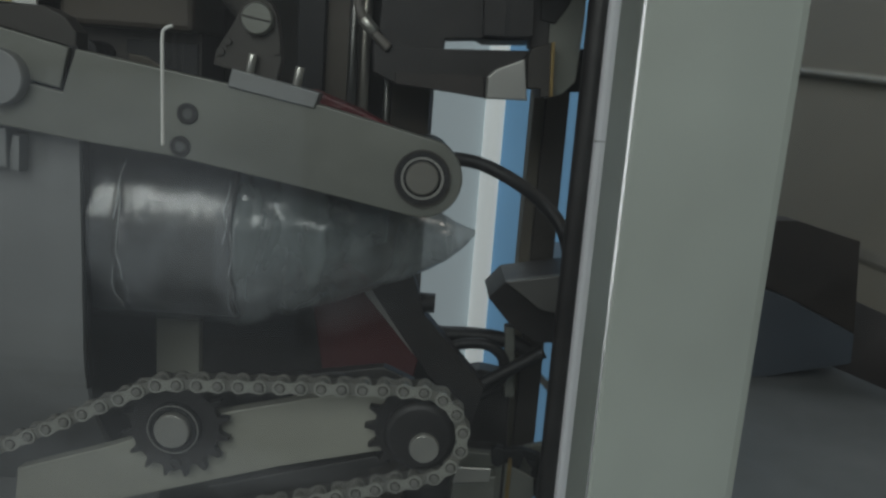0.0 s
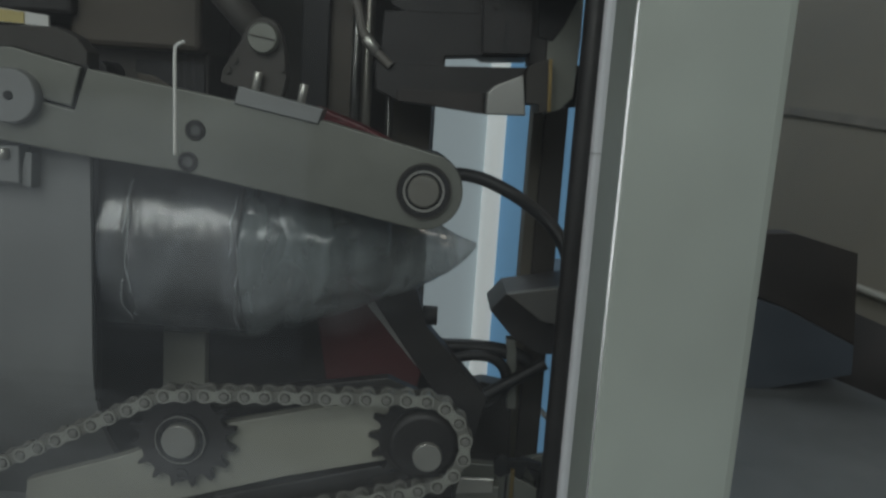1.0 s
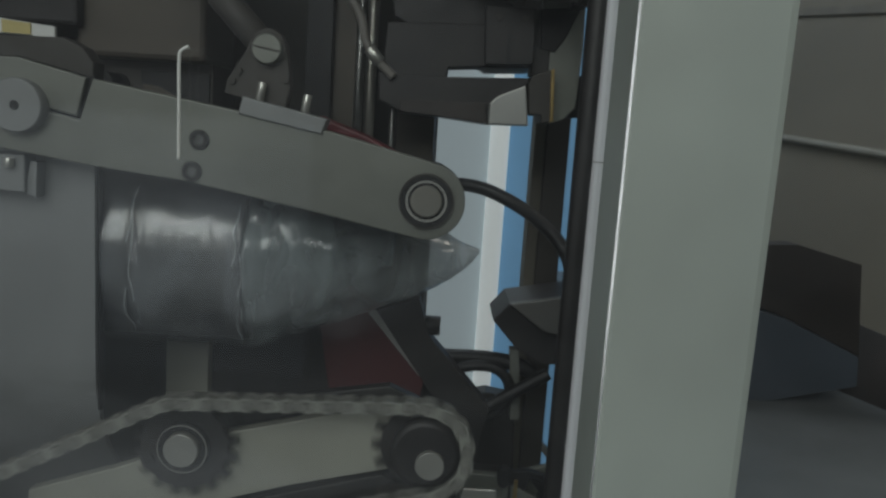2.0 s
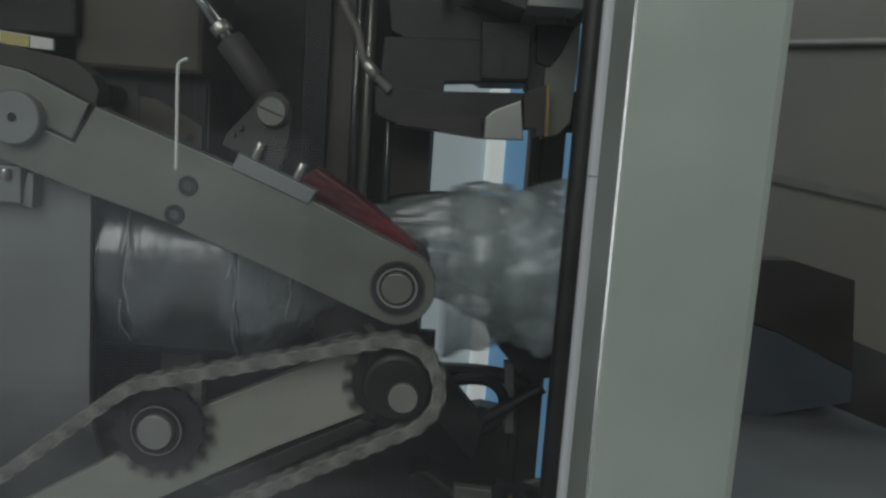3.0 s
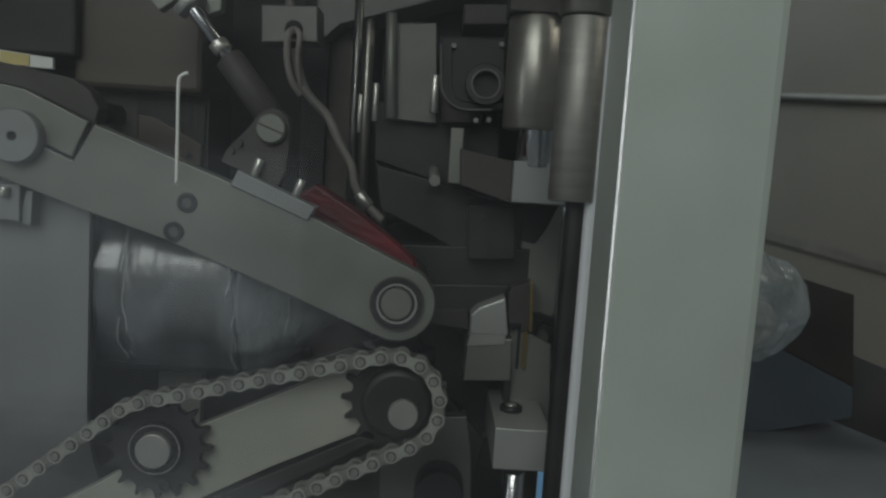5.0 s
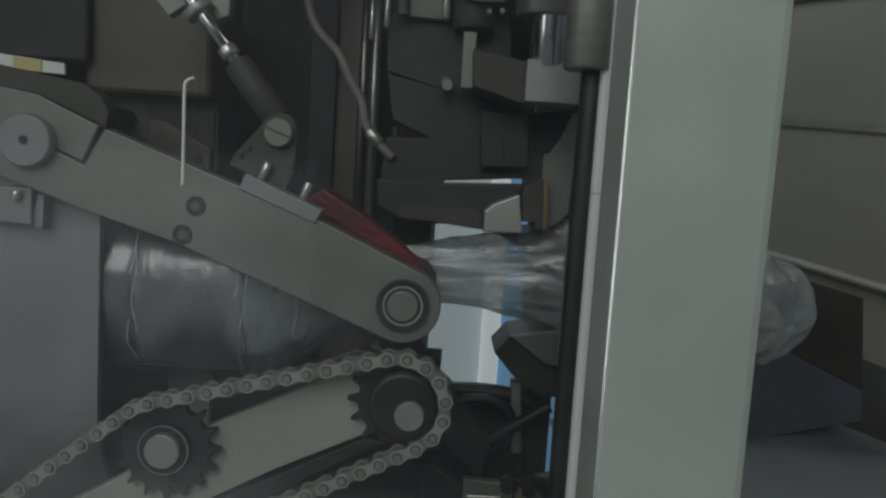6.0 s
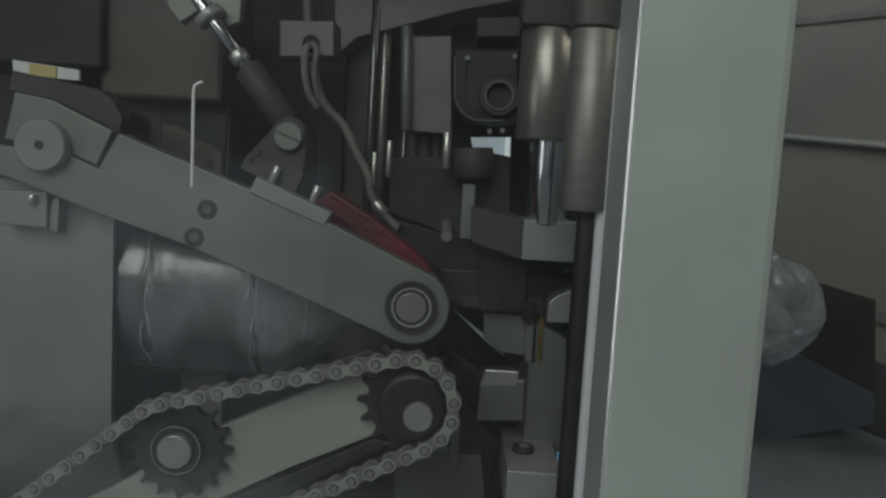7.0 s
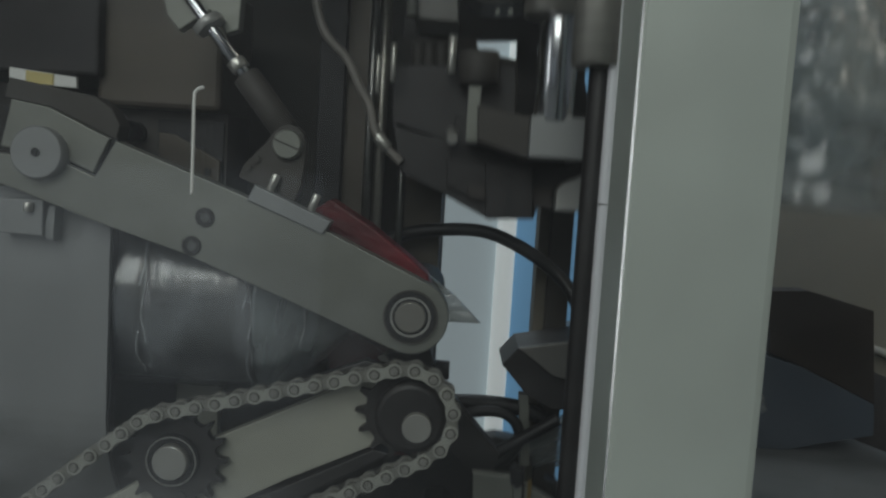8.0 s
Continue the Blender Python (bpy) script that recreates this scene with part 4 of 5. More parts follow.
def lower_jaw():
    c = thing("lower_jaw_carriage", LC, "grey steel lower sealing jaw carriage", "jaw carriage")
    o = LC
    part("anvil", prism([(0.0259, 1.0710), (0.0589, 1.0745), (0.0600, 1.0426), (0.0246, 1.0403)], 0.555, 0.60, 0.0012), ALU, c, "milled steel anvil", org=o)
    part("anvil_lip", prism([(0.0284, 1.0518), (0.0537, 1.0522), (0.0536, 1.0410), (0.0251, 1.0382)], 0.5535, 0.556), STEEL, c, "bright top lip", org=(LC[0], LC[1], 1.0433))
    part("riser", prism([(0.0569, 1.0920), (0.0891, 1.0768), (0.0943, 0.9888), (0.0620, 0.9865)], 0.565, 0.575), ALU, c, "grey riser plate", org=(LC[0], LC[1], 1.0433))
    part("guide_slot", box(0.0676, 0.0706, 0.5625, 0.566, 1.0577, 1.0923, 0.0003), BRASS, c, "brass guide strip", org=(LC[0], LC[1], 1.0433))
    part("knife_plate", prism([(0.0254, 1.0926), (0.0573, 1.0911), (0.0595, 1.0596), (0.0399, 1.0614), (0.0267, 1.0716)], 0.572, 0.58), ALU, c, "grey knife plate", org=(LC[0], LC[1], 1.0433))
    part("side_bar", box(0.0557, 0.0608, 0.560, 0.575, 1.0053, 1.0579, 0.0004), DARK, c, org=(LC[0], LC[1], 1.0433))
    part("front_block", box(0.0460, 0.0836, 0.500, 0.590, 0.9963, 1.0251), ALU_PALE, c, "pale square block", org=o)
    top = (0.0598, 0.5350, 1.0217)
    part("cap_screw", rod((top[0], 0.54, 1.0251 - 0.001), (top[0], 0.54, 1.0251 + 0.004), 0.008, 24), DARK, c, org=o)
    part("screw_recess", rod((top[0], 0.54, 1.0251 + 0.002), (top[0], 0.54, 1.0251 + 0.0045), 0.004, 16), STEEL, c, org=o)
    part("piston_rod", rod((0.0642, 0.5300, 0.9839), ((0.0642, 0.5300, 0.9839)[0], 0.53, 0.72), 0.0078, 28), CHROME, c, "chrome piston rod", org=o)
    part("slide_plate", prism([(-0.0374, 1.0003), (0.0306, 1.0047), (0.0358, 0.9753), (0.0415, 0.8916), (-0.0311, 0.8870)], 0.58, 0.60), ALU, c, org=o)
    part("base_beam", prism([(0.0132, 1.0385), (0.0299, 1.0302), (0.0654, 1.0183), (0.0980, 0.9869), (0.0714, 0.9367), (0.0222, 0.9724)], 0.605, 0.66), DARK, c, "dark base beam", org=o)
    part("slope_beam", prism([(-0.0120, 1.0772), (0.0036, 1.0810), (0.0306, 1.0633), (0.0640, 1.0617), (0.0671, 1.0199), (0.0151, 1.0095), (-0.0051, 1.0387)], 0.604, 0.65), DARK, c, "dark sloping beam", org=o)
    part("worn_edge", prism([(-0.0010, 1.0820), (0.0059, 1.0806), (0.0296, 1.0646), (0.0262, 1.0616)], 0.602, 0.606, 0.0003), SHADE, c, org=o)
    part("cutter_beam", prism([(-0.0543, 1.1340), (-0.0269, 1.1164), (0.0037, 1.0867), (0.0300, 1.0640), (0.0459, 1.0680), (0.0715, 1.0640), (0.0749, 0.9952), (0.0319, 0.9823), (-0.0461, 0.9771)], 0.64, 0.66), DARK, c, "dark cutter beam", org=(LC[0], LC[1], 1.0116))
    z7 = (LC[0], LC[1], 1.0433)
    sliver = part("film_sliver", prism([(0.0009, 1.0888), (0.0313, 1.0663), (0.0426, 1.0605), (0.0455, 1.0514), (0.0307, 1.0625)], 0.598, 0.602, 0.0003), PALE_STRIP, c, "bright sliver of film on the cutter edge", org=z7)
    part("second_strip", box(0.0634, 0.0655, 0.5625, 0.566, 1.0574, 1.0894, 0.0003), DARK, c, org=z7)
    part("black_latch", prism([(0.0533, 1.1013), (0.0573, 1.1042), (0.0634, 1.1020), (0.0638, 1.0908), (0.0594, 1.0871), (0.0545, 1.0903)], 0.558, 0.568, 0.0008), BLACK, c, "small black latch", org=z7)
    part("curved_bracket", prism([(0.0808, 1.0926), (0.0891, 1.0910), (0.0956, 1.0848), (0.0964, 1.0621), (0.0913, 1.0617), (0.0895, 1.0801)], 0.566, 0.58, 0.0008), BLACK, c, "black curved bracket", org=z7)
    part("edge_post", box(0.0061, 0.0132, 0.572, 0.58, 0.9627, 1.0041, 0.0006), ALU, c, "narrow pale post", org=z7)
    part("dark_hook", prism([(0.0579, 1.0894), (0.0793, 1.0925), (0.0955, 1.0875), (0.0911, 1.0682), (0.0868, 1.0688), (0.0907, 1.0834), (0.0798, 1.0865), (0.0766, 1.0734), (0.0595, 1.0792)], 0.566, 0.573, 0.0004), BLACK, c, "bent black hook", org=(LC[0], LC[1], 1.072))
    part("lower_tab", prism([(0.0687, 1.0847), (0.1006, 1.0943), (0.1027, 1.0477), (0.0983, 1.0420), (0.0623, 1.0710)], 0.578, 0.584), ALU, c, "pale lower tab", org=(LC[0], LC[1], 1.072))
    rl = (0.0121, 0.5500, 0.9525)
    part("cam_roller", rod((rl[0], 0.548, rl[2]), (rl[0], 0.575, rl[2]), 0.0186, 32), BLACK, c, "black cam roller", org=o)
    rising = [ob for ob in c.children if ob.name.split(".")[0] in ("riser", "guide_slot", "knife_plate", "side_bar", "second_strip", "black_latch", "curved_bracket")]
    return c, rising, sliver


jaw_d, knife_d, sliver_d = lower_jaw()

# ---- fixed parts inside the machine ----
vb = thing("lower_guide_block", (0.0696, 0.6000, 1.0465), "dark wedge-shaped guide block with a grey top", "guide block")
VO = (0.0696, 0.6000, 1.0465)
part("wedge", prism([(0.0446, 1.0533), (0.0566, 1.0680), (0.1120, 1.0794), (0.1173, 1.0214), (0.0855, 1.0193), (0.0640, 1.0321)], 0.60, 0.66), DARK, vb, org=VO)
part("pale_top", prism([(0.0564, 1.0687), (0.1115, 1.0796), (0.1148, 1.0433), (0.0850, 1.0483)], 0.594, 0.602), GUIDE, vb, "grey top face", org=VO)

dp = thing("rear_post", (0.0891, 0.6800, 1.1197), "dark upright post with a beige edge", "post")
DO = (0.0891, 0.6800, 1.1197)
part("post_body", box(0.0849, 0.1050, 0.68, 0.72, 0.72, 1.62), SHADE, dp, org=DO)
part("post_edge", box(0.0755, 0.0856, 0.687, 0.72, 0.72, 1.62), BELT, dp, "beige edge strip", org=DO)

lw = thing("back_guard", (0.0189, 0.6900, 0.9200), "dark lower machine panel behind the hoses", "panel")
part("panel_body", box(-0.0320, 0.0993, 0.69, 0.70, 0.72, 0.9469), DARK, lw, org=(0.0189, 0.6900, 0.9200))
# faint reflection of a bracket, built as a solid shape on the cover
lk = thing("bracket_reflection", (-0.2695, 0.4750, 1.1587), "pale bracket shape with a bolt standing in for a reflection", "bracket")
LO = (-0.2695, 0.4750, 1.1587)
part("bracket_body", prism([(-0.2908, 1.1684), (-0.2611, 1.1696), (-0.2613, 1.1458), (-0.2915, 1.1467)], 0.476, 0.490), COVER, lk, org=LO)
part("dark_side", prism([(-0.2589, 1.1655), (-0.2547, 1.1650), (-0.2559, 1.1431), (-0.2629, 1.1455)], 0.479, 0.490, 0.0003), COVER, lk, org=LO)
part("bolt", rod((-0.2696, 0.4740, 1.1612), (-0.2694, 0.4740, 1.1671), 0.0028, 12), STEEL, lk, "bright bolt", org=LO)

lp = thing("inner_post", (-0.0308, 0.6600, 1.1830), "dark grey upright inner post", "post")
part("post_body", box(-0.0453, -0.0130, 0.66, 0.70, 0.72, 1.62), HOUSING, lp, org=(-0.0308, 0.6600, 1.1830))

for a, b, r, m, lab in (((-0.0716, 0.6000, 1.3343), (-0.0637, 0.6000, 1.1289), 0.0034, ROD, "dull slim upright guide rod"), ((-0.0641, 0.6100, 1.3371), (-0.0558, 0.6100, 1.1283), 0.0044, TURNED, "bright slim upright guide rod"),
                        ((-0.0462, 0.6200, 1.2277), (-0.0420, 0.6200, 1.1281), 0.0027, ROD, "dull slim upright guide rod")):
    g = thing("slim_rod", a, lab, "rod", "slim rods")
    part("rod_body", rod((a[0], a[1], b[2]), (a[0], a[1], a[2]), r, 16), m, g, org=a)

sp = thing("side_plate", (-0.0871, 0.6300, 1.2254), "grey upright machine side plate", "plate")
part("plate_body", box(-0.0976, -0.0734, 0.63, 0.645, 1.1243, 1.62), HOUSING, sp, org=(-0.0871, 0.6300, 1.2254))
part("dark_bar", box(-0.1171, -0.0960, 0.62, 0.64, 1.1255, 1.62), BLACK, sp, org=(-0.0871, 0.6300, 1.2254))

hb = thing("motor_housing", (-0.2230, 0.5600, 1.2526), "brown-grey painted motor housing", "housing")
HO = (-0.2230, 0.5600, 1.2526)
part("body", box(-0.2691, -0.1770, 0.56, 0.64, 1.2370, 1.3322, 0.004), HOUSING, hb, org=HO)
part("body_foot", box(-0.2684, -0.1771, 0.58, 0.64, 1.1552, 1.2378), SHADE, hb, org=HO)
part("pocket", box(-0.2298, -0.1790, 0.5775, 0.581, 1.1700, 1.2304, 0.0004), BLACK, hb, "dark opening", org=HO)
part("pocket_shelf", prism([(-0.2272, 1.2205), (-0.2150, 1.2190), (-0.1800, 1.2010), (-0.1800, 1.1710), (-0.2272, 1.1710)], 0.573, 0.577), HOUSING, hb, "sloping inner plate", org=HO)
for q in ((-0.1890, 1.1925), (-0.1890, 1.1850)):
    part("plate_hole", rod((q[0], 0.5722, q[1]), (q[0], 0.575, q[1]), 0.0030, 14), BLACK, hb, org=HO)
kn = (-0.2465, 0.5500, 1.2190)
part("knob", rod((kn[0], 0.55, kn[2]), (kn[0], 0.58, kn[2]), 0.0080, 28), BLACK, hb, "black round knob", org=HO)

du = thing("dark_duct", (-0.2914, 0.5500, 1.2697), "dark painted sheet metal duct", "duct")
part("duct_body", box(-0.3937, -0.2631, 0.55, 0.64, 1.2562, 1.3598, 0.003), DARK, du, org=(-0.2914, 0.5500, 1.2697))
tg = thing("label_plate", (-0.2827, 0.5300, 1.2499), "white label plate with a yellow patch", "label")
part("plate_body", prism([(-0.3161, 1.2571), (-0.2687, 1.2526), (-0.2686, 1.2453), (-0.3160, 1.2466)], 0.53, 0.533, 0.0003), WIRE, tg, org=(-0.2827, 0.5300, 1.2499))
part("patch", prism([(-0.3037, 1.2553), (-0.2845, 1.2537), (-0.2844, 1.2463), (-0.3037, 1.2468)], 0.5288, 0.5302, 0), YELLOW, tg, "yellow patch", org=(-0.2827, 0.5300, 1.2499))

rp = thing("red_guide_plate", (-0.0486, 0.6200, 1.0139), "dark red guide plate with a worn pale edge", "guide plate")
RO = (-0.0486, 0.6200, 1.0139)
part("plate_body", prism([(-0.0992, 1.0703), (-0.0790, 1.0739), (-0.0498, 1.0573), (-0.0071, 1.0013), (-0.0124, 0.9745), (-0.0816, 0.9698)], 0.60, 0.62), RED_SHEET, rp, org=RO)
part("pale_edge", prism([(-0.0553, 1.0538), (-0.0496, 1.0569), (-0.0087, 1.0066), (-0.0122, 1.0040)], 0.597, 0.602, 0.0004), ALU_PALE, rp, "worn pale edge", org=RO)
part("dark_plate", prism([(-0.1849, 1.0176), (-0.0990, 1.0423), (-0.0845, 1.0049), (-0.0834, 0.9758), (-0.1842, 0.9690)], 0.61, 0.63), DARK, rp, org=RO)
part("slant_bar", prism([(-0.0489, 1.0575), (-0.0152, 1.0688), (-0.0059, 1.0396), (0.0466, 0.9822), (0.0399, 0.9482), (0.0008, 0.9887)], 0.592, 0.61), DARK, rp, "dark slanting bar", org=RO)
nut = (-0.0034, 0.5800, 1.0462)
part("bar_nut", rod((nut[0] - 0.006, 0.60, nut[2]), (nut[0] + 0.006, 0.60, nut[2]), 0.008, 6), BLACK, rp, org=RO)
part("cross_post", box(-0.2174, -0.1830, 0.60, 0.62, 0.9715, 1.0216, 0.001), PLATE, rp, "grey cross post", org=RO)

# ---- hoses ----
whole("black_cable", sweep([(-0.0708, 0.6400, 1.1384), (-0.0338, 0.6400, 1.1526), (0.0173, 0.6300, 1.1580), (0.0520, 0.6200, 1.1481), (0.0834, 0.6200, 1.1281), (0.0996, 0.6100, 1.1089), (0.1078, 0.6100, 1.0840)], 0.0055, 12), BLACK,
      "thick black cable bowed across the opening", "cable")
whole("black_hose", sweep([(-0.0081, 0.6200, 1.0182), (0.0072, 0.6200, 1.0153), (0.0308, 0.6200, 1.0159), (0.0521, 0.6200, 1.0149), (0.0699, 0.6200, 1.0116), (0.0827, 0.6200, 1.0056)], 0.0066, 12), BLACK, "thick black rubber hose across the opening", "hose")
whole("black_hose", sweep([(0.0047, 0.6100, 0.9973), (0.0148, 0.6100, 1.0068), (0.0331, 0.6100, 1.0119), (0.0504, 0.6100, 1.0106), (0.0610, 0.6100, 1.0011), (0.0626, 0.6100, 0.9870), (0.0546, 0.6100, 0.9746), (0.0425, 0.6100, 0.9669)], 0.0046, 12), BLACK, "black rubber hose bent into a loop", "hose")
whole("black_hose", sweep([(0.0385, 0.6000, 0.9774), (0.0552, 0.6000, 0.9882), (0.0728, 0.6000, 0.9995), (0.0924, 0.6000, 1.0124)], 0.0052, 12), BLACK, "straight black rubber hose on a slant", "hose")
whole("hose_bracket", prism([(0.0610, 1.0265), (0.0689, 1.0271), (0.0736, 0.9671), (0.0656, 0.9665)], 0.612, 0.625), ALU, "pale upright hose bracket", "bracket")
air = thing("air_hose", (-0.0654, 0.5700, 1.2804), "pale twisted air hose with a crimped end", "hose")
AO = (-0.0654, 0.5700, 1.2804)
part("hose_body", sweep([(-0.1209, 0.5700, 1.4269), (-0.1168, 0.5700, 1.3782), (-0.1067, 0.5700, 1.3327), (-0.0874, 0.5700, 1.3106), (-0.0774, 0.5700, 1.2915), (-0.0684, 0.5700, 1.2762), (-0.0643, 0.5700, 1.2605), (-0.0571, 0.5700, 1.2497), (-0.0431, 0.5700, 1.2368)], 0.0034, 10), HOSE, air, org=AO)
part("hose_ferrule", rod((-0.0619, 0.5700, 1.2558), (-0.0536, 0.5700, 1.2467), 0.0046, 14), STEEL, air, org=AO)

# ---- pneumatic cylinder on the clevis ----
PC_END = (-0.1120, 0.4900, 1.2223)
PC_TOP = (-0.1656, 0.4900, 1.2889)
pn = thing("pneumatic_cylinder", PC_END, "grey pneumatic cylinder with a bright piston rod", "cylinder")
e, t = Vector(PC_END), Vector(PC_TOP)
part("barrel", rod(e.lerp(t, 0.0), e.lerp(t, 0.50), 0.0090, 28), SHADE, pn, org=PC_END)
part("nut", rod(e.lerp(t, 0.56), e.lerp(t, 0.64), 0.0065, 6), STEEL, pn, org=PC_END)
part("piston_rod", rod(e.lerp(t, 0.5), e.lerp(t, 1.4), 0.0043, 20), CHROME, pn, org=PC_END)
part("top_bracket", prism([(-0.1977, 1.3106), (-0.1450, 1.3133), (-0.1463, 1.2855), (-0.1543, 1.2823), (-0.1657, 1.2966), (-0.1853, 1.2828), (-0.1936, 1.2923)], 0.496, 0.506), ALU, pn, "pale bracket at the rod's end", org=PC_END)
part("mount", rod(e.lerp(t, 0.93), e.lerp(t, 1.0), 0.0108, 6), ALU_PALE, pn, org=PC_END)

# ---- take-away conveyor ----
CB = Vector((0.4791, 0.95, 1.0373))
W_AX = Vector((-0.3139, 0.9454, 0.0878))
U_AX = Vector((0.3621, 0.0337, 0.9315))
N_AX = W_AX.cross(U_AX).normalized()
BELT_M = Matrix((W_AX, U_AX, -N_AX)).transposed().to_4x4()


def belt_box(w0, w1, u0, u1, n0, n1, bevel=0.001):
    return box(w0, w1, u0, u1, n0, n1, bevel)


cvy = thing("takeaway_conveyor", CB, "beige cleated belt conveyor rising from a dark trough", "conveyor")
cvy.matrix_world = Matrix.Translation(CB) @ BELT_M
part("belt", belt_box(-0.4, 0.5, -0.3, 1.2, -0.02, 0.0), BELT, cvy, "beige belt")
part("foot_skirt", belt_box(-0.4, 0.5, -0.3, -0.025, 0.0, 0.017), BROWN, cvy, "dark foot skirt")
CLEATS = []
for k in range(6):
    CLEATS.append(part("cleat", belt_box(-0.4, 0.5, -0.004, 0.004, 0.0, 0.012, 0.003), BELT_RIB, cvy, "raised pale cleat"))
# low bars between the cleats, coloured dark for a cleat's shadow
LOW_BARS = []
for k in range(6):
    LOW_BARS.append(part("low_bar", belt_box(-0.4, 0.5, -0.007, 0.007, 0.0, 0.004, 0.001), BROWN_RIB, cvy, "low dark bar for a cleat and its shadow"))
whole("trough_guard", prism([(0.3311, 1.1038), (0.3726, 1.1067), (0.4420, 1.0897), (0.4531, 0.9906), (0.3705, 1.0272), (0.3390, 1.0373)], 0.80, 0.83), BROWN,
              "dark brown guard sheet at the conveyor's foot", "guard")
whole("trough", prism([(0.2861, 1.0481), (0.3661, 1.0281), (0.4476, 0.9920), (0.4502, 0.9599), (0.2942, 0.9221)], 0.79, 0.85), TRAY,
      "blue-grey sheet trough at the conveyor's foot", "trough")
tt = thing("trough_table", (0.9, 1.0, 0.0), "grey sheet table under the conveyor trough", "table")
part("tabletop", box(0.17, 1.6, 0.44, 1.6, 0.90, 0.9380, 0.004), TABLE, tt, org=(0.9, 1.0, 0.0))
for x in (0.22, 1.55):
    for y in (0.49, 1.55):
        part("leg", box(x - 0.025, x + 0.025, y - 0.025, y + 0.025, 0.0, 0.90, 0.003), SHADE, tt, org=(0.9, 1.0, 0.0))


# ---- what moves ----
def motions():
    # arms close between 2.0 and 3.0 s
    def u_angle(t):
        return -8.998 + (-20.100 + 8.998) * float(np.interp(t, (0, 1.8, 2.1, 2.5, 2.8, 2.9, 3.0, 8), (0, 0, 0.05, 0.45, 0.80, 0.93, 1, 1)))
    walk(arm_u, [(t, pose(*PIV, 0, -u_angle(t), 0)) for t in (0, 1.8, 2.1, 2.3, 2.5, 2.65, 2.8, 2.9, 3.0, 3.2, 8.0)])

    def d_share(t):
        return float(np.interp(t, (0, 1.8, 2.1, 2.5, 2.8, 2.9, 3.0, 8), (0, 0, 0.05, 0.45, 0.82, 0.94, 1, 1)))
    a0, b0 = Vector((-0.1604, 0.470, 0.9848)), Vector((-0.1734, 0.470, 1.0051))
    walk(arm_d, [(t, pose(*a0.lerp(b0, d_share(t)), 0, -(0.633 + 11.956 * d_share(t)), 0)) for t in (0, 1.8, 2.1, 2.3, 2.5, 2.65, 2.8, 2.9, 3.0, 3.2, 8.0)])
    # clevis end of the pneumatic cylinder
    pa, pb = Vector((-0.1176, 0.4900, 1.2446)), Vector(PC_END)
    walk(pn, [(t, pose(*pa.lerp(pb, d_share(t)), 0, -5 * (1 - d_share(t)), 0)) for t in (0, 1.8, 2.1, 2.3, 2.5, 2.65, 2.8, 2.9, 3.0, 3.2, 8.0)])

    # chain runs while the bag is fed
    def fed(t):
        return float(np.interp(t, (0, 1.7, 1.9, 3.5, 3.62, 8), (0, 0, 0.015, 0.390, 0.4064, 0.4064)))
    times = [0, 1.7] + [round(1.8 + 0.1 * k, 2) for k in range(21)] + [8.0]
    for ob, s0, gap in links:
        rows = []
        for t in times:
            s = s0 - fed(t)
            a, b = CHAIN_AT(s - gap / 2), CHAIN_AT(s + gap / 2)
            m = (a + b) / 2
            way = b - a
            rows.append((t, pose(m.x, 0.0, m.y, 0, -math.degrees(math.atan2(way.y, way.x)), 0)))
        walk(ob, rows)
    for ob, r in ((spr_l, 0.03234), (spr_r, 0.03082)):
        at = ob.location.copy()
        walk(ob, [(t, pose(*at, 0, math.degrees(fed(t) / r), 0)) for t in times])

    # upper jaw carriage
    top = [(0, 1.313), (3.5, 1.313), (3.6, 1.310), (3.7, 1.302), (3.8, 1.2892), (4.0, 1.2506), (4.2, 1.2073), (4.3, 1.192), (4.4, 1.184), (4.5, 1.1814), (5.3, 1.182), (5.5, 1.190), (5.65, 1.206), (5.8, 1.2301),
           (5.9, 1.249), (6.0, 1.2595), (6.1, 1.243), (6.2, 1.2088), (6.3, 1.186), (6.4, 1.1773), (6.5, 1.1785), (7.0, 1.1785), (7.4, 1.1786), (7.5, 1.184), (7.6, 1.1947), (7.7, 1.2057), (7.8, 1.2289), (7.9, 1.250), (8.0, 1.2682)]
    walk(jaw_u, [(t, pose(UC[0], UC[1], z)) for t, z in top])
    walk(head_u, [(t, pose(0, 0, z)) for t, z in ((0, -0.0128), (3.5, -0.0128), (3.8, -0.011), (4.0, -0.008), (4.2, -0.003), (4.5, 0.0), (5.4, 0.0), (5.8, -0.006), (6.0, -0.008), (6.1, -0.012),
                                                  (6.2, -0.022), (6.3, -0.033), (6.4, -0.042), (6.6, -0.041), (7.0, -0.033), (7.4, -0.039), (7.6, -0.043), (8.0, -0.046))])
    walk(cap_u, [(t, pose(x, 0, z)) for t, x, z in ((0, 0, 0), (6.0, 0, 0), (6.1, 0.012, 0.0), (6.2, 0.031, 0.003), (6.3, 0.041, 0.012), (6.4, 0.045, 0.018), (8.0, 0.045, 0.018))])
    walk(clamp_u, [(t, pose(0, 0, z)) for t, z in ((0, 0), (3.6, 0), (4.0, -0.004), (4.3, -0.009), (5.5, -0.009), (6.0, -0.004), (8.0, -0.004))])
    walk(air, [(t, pose(*(Vector(AO) + Vector((0, 0, 0.63 * (z - 1.313)))))) for t, z in top])
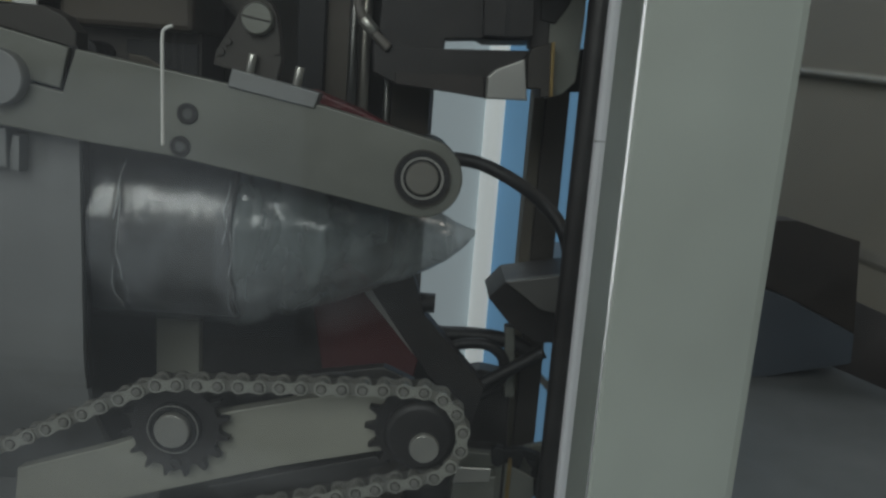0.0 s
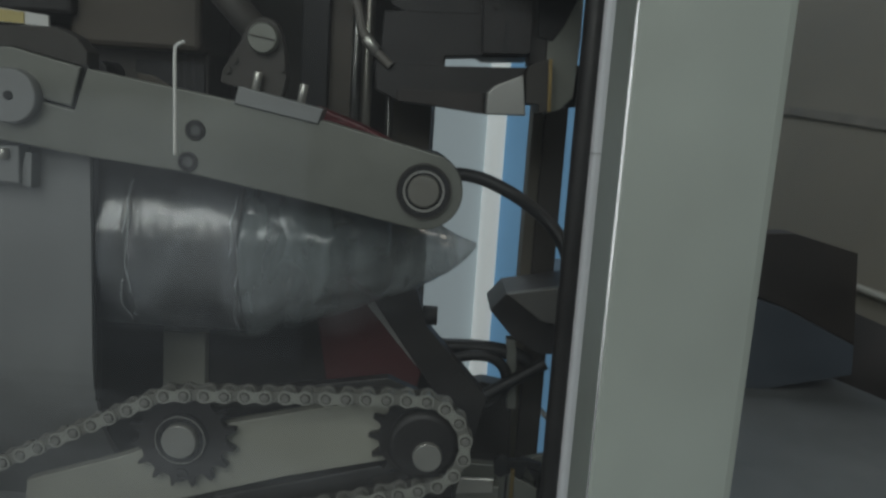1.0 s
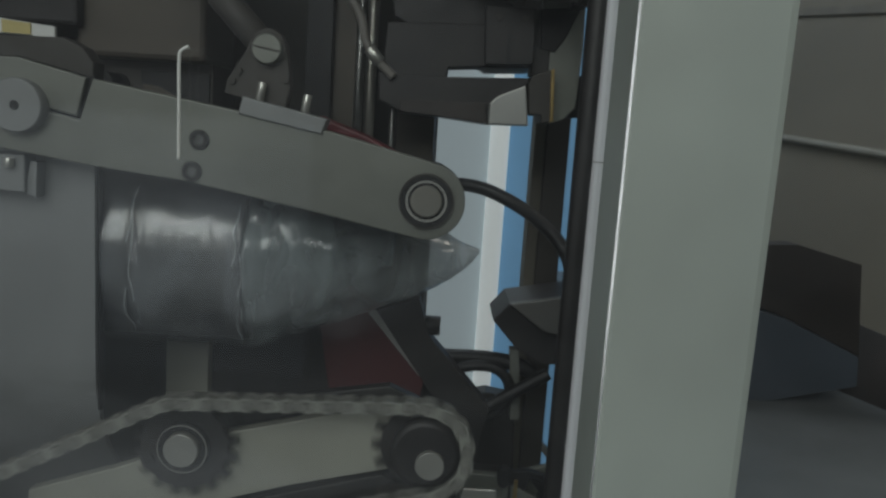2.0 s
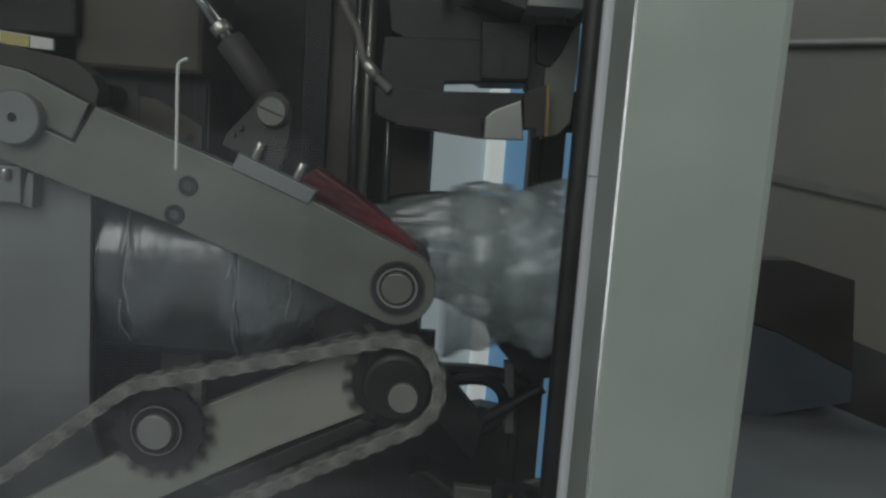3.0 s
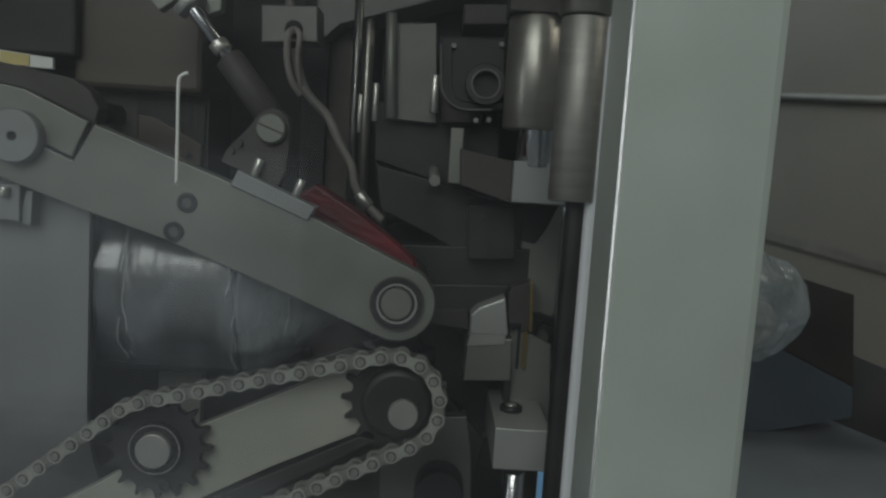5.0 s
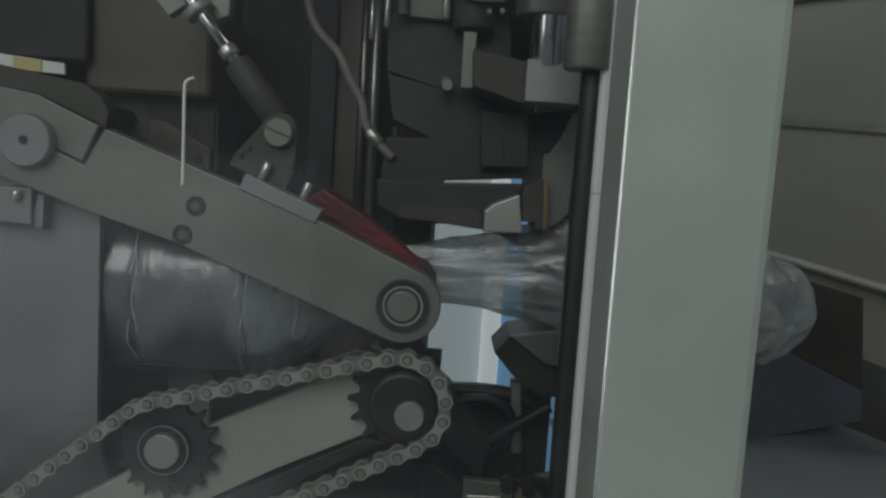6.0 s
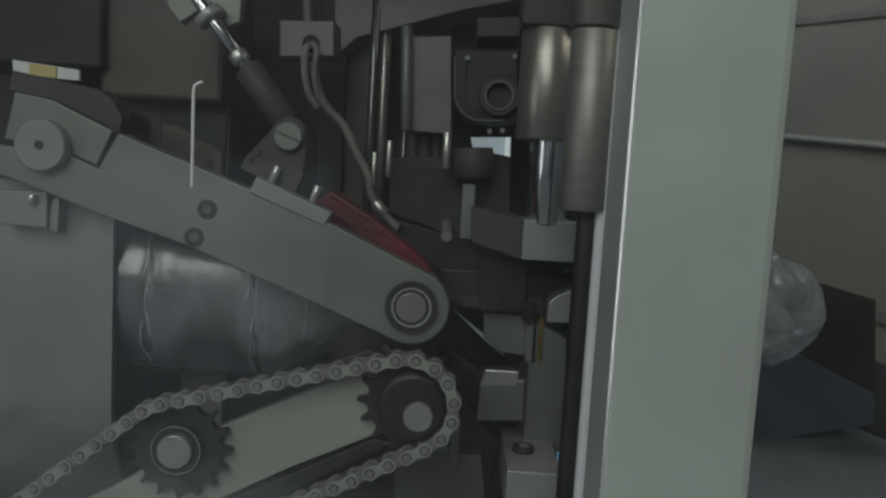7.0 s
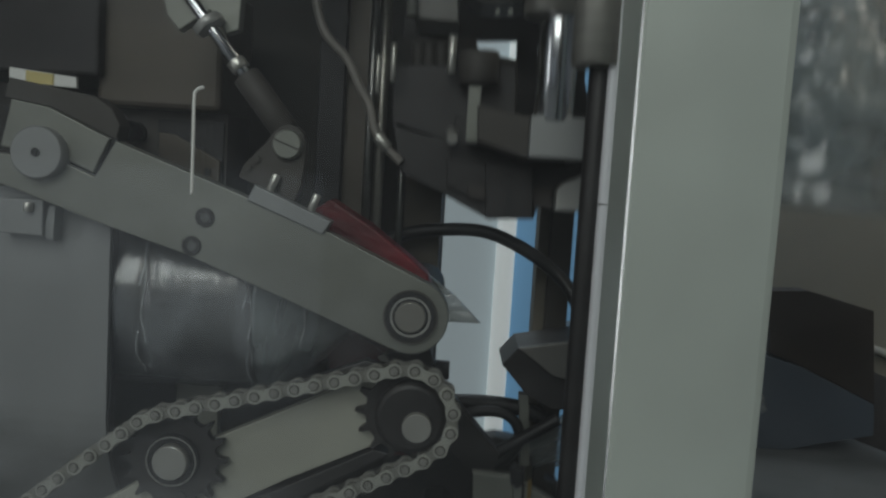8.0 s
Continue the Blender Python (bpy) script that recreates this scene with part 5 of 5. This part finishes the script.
    # lower jaw carriage
    low = [(0, 0.923), (3.5, 0.923), (3.6, 0.935), (3.7, 0.960), (3.8, 0.9884), (3.9, 1.022), (4.0, 1.0524), (4.1, 1.074), (4.2, 1.0829), (4.35, 1.076), (4.5, 1.072), (5.3, 1.071), (5.5, 1.045), (5.65, 1.01), (5.8, 0.972),
           (5.9, 0.952), (6.0, 0.945), (6.1, 0.958), (6.2, 0.9896), (6.3, 1.016), (6.4, 1.0333), (6.6, 1.034), (7.0, 1.0433), (7.4, 1.0384), (7.5, 1.030), (7.6, 1.0116), (7.7, 0.995), (7.8, 0.965), (7.9, 0.940), (8.0, 0.925)]
    walk(jaw_d, [(t, pose(LC[0], LC[1], z)) for t, z in low])

    # the knife rises for the cut
    for ob in knife_d:
        walk(ob, [(0, pose(0, 0, -0.036)), (6.0, pose(0, 0, -0.036)), (6.2, pose(0, 0, -0.018)), (6.4, pose(0, 0, 0)), (8.0, pose(0, 0, 0))])

    walk(sliver_d, [(0, pose(0, 0.050, -0.03)), (6.0, pose(0, 0.050, -0.03)), (6.3, pose(0, 0.02, -0.01)), (6.5, pose(0, 0, 0)), (7.45, pose(0, 0, 0)), (7.7, pose(0, 0.050, -0.03)), (8.0, pose(0, 0.050, -0.03))])

    # bag: comes through the tube, is fed out, rests, then is carried up
    far = 0.2435
    x_at = lambda t: float(np.interp(t, (1.7, 2.0, 2.4, 2.8, 2.9, 3.0, 3.1, 3.2, 3.3, 3.4, 3.5, 8), (-0.36, -0.22, -0.03, 0.104, 0.132, 0.160, 0.185, 0.206, 0.224, 0.236, far, far)))
    z_at = lambda t: float(np.interp(t, (1.7, 2.8, 3.2, 3.4, 3.6, 8), (0, 0.009, 0.009, 0.006, 0.005, 0.005)))
    # the front end is drawn up the belt and the bag swings upright under it
    up = [(7.4, 0.2735, 0.550, 1.1160, 0), (7.5, 0.2760, 0.562, 1.1270, 6), (7.6, 0.2715, 0.590, 1.1888, 42), (7.7, 0.2697, 0.600, 1.2113, 56), (7.8, 0.2709, 0.610, 1.2479, 68),
          (7.9, 0.2860, 0.620, 1.3214, 82), (8.0, 0.2845, 0.620, 1.3703, 88)]
    times = [0, 1.7, 1.85, 2.0, 2.2, 2.4, 2.6, 2.8, 2.9, 3.0, 3.1, 3.2, 3.3, 3.4, 3.5, 3.6, 4.2, 7.3]
    walk(bag, [(t, pose(NOSE[0] + x_at(t), NOSE[1], NOSE[2] + z_at(t))) for t in times] + [(t, pose(x, y, z, 0, -turn, 0)) for t, x, y, z, turn in up])
    walk(nose, [(t, pose(-x_at(t) if t < 2.3 else float(np.interp(t, (2.4, 2.6, 2.8), (0.02, -0.006, -0.024))), 0, 0)) for t in times + [8.0]])
    ny = lambda t: NECK_Y + float(np.interp(t, (4.1, 4.3, 4.5, 5.3, 5.6, 5.8, 6.15, 6.35, 6.5), (0, 0.04, 0.08, 0.08, 0.05, 0, 0, 0.05, 0.085)))
    nx = lambda t: x_at(t) - 0.012 + float(np.interp(t, (6.4, 6.9, 7.3), (0, 0.06, 0.108)))
    walk(neck, [(t, pose(NOSE[0] + nx(t), ny(t), NOSE[2] + 0.005 + 0.4 * z_at(t), 0, -float(np.interp(t, (6.5, 7.3), (0, 30))), 0)) for t in (0, 1.7, 1.85, 2.0, 2.2, 2.4, 2.6, 2.8, 2.9, 3.0, 3.1, 3.2, 3.3, 3.4, 3.5, 3.6, 4.1, 4.3, 4.5, 5.3, 5.6, 5.8, 6.15, 6.35, 6.5, 6.7, 6.9, 7.1, 7.3, 8.0)])
    walk(tail, [(t, pose(x, 0, 0)) for t, x in ((0, -0.095), (7.3, -0.095), (7.5, -0.05), (7.6, -0.02), (7.7, 0), (8.0, 0))])
    walk(red_u, [(0, pose(0, 0, -0.010)), (1.8, pose(0, 0, -0.010)), (2.5, pose(0, 0, -0.006)), (3.0, pose(0, 0, 0)), (8.0, pose(0, 0, 0))])

    # belt cleats climb steadily
    for lot, late in ((CLEATS, 0.0), (LOW_BARS, 1.2)):
        for k, ob in enumerate(lot):
            u0 = 0.175 * (0 - 0.98 - late - 2.34 * (k - 2))
            walk(ob, [(0, pose(0, u0, 0)), (8.0, pose(0, u0 + 0.175 * 8.0, 0))])


motions()
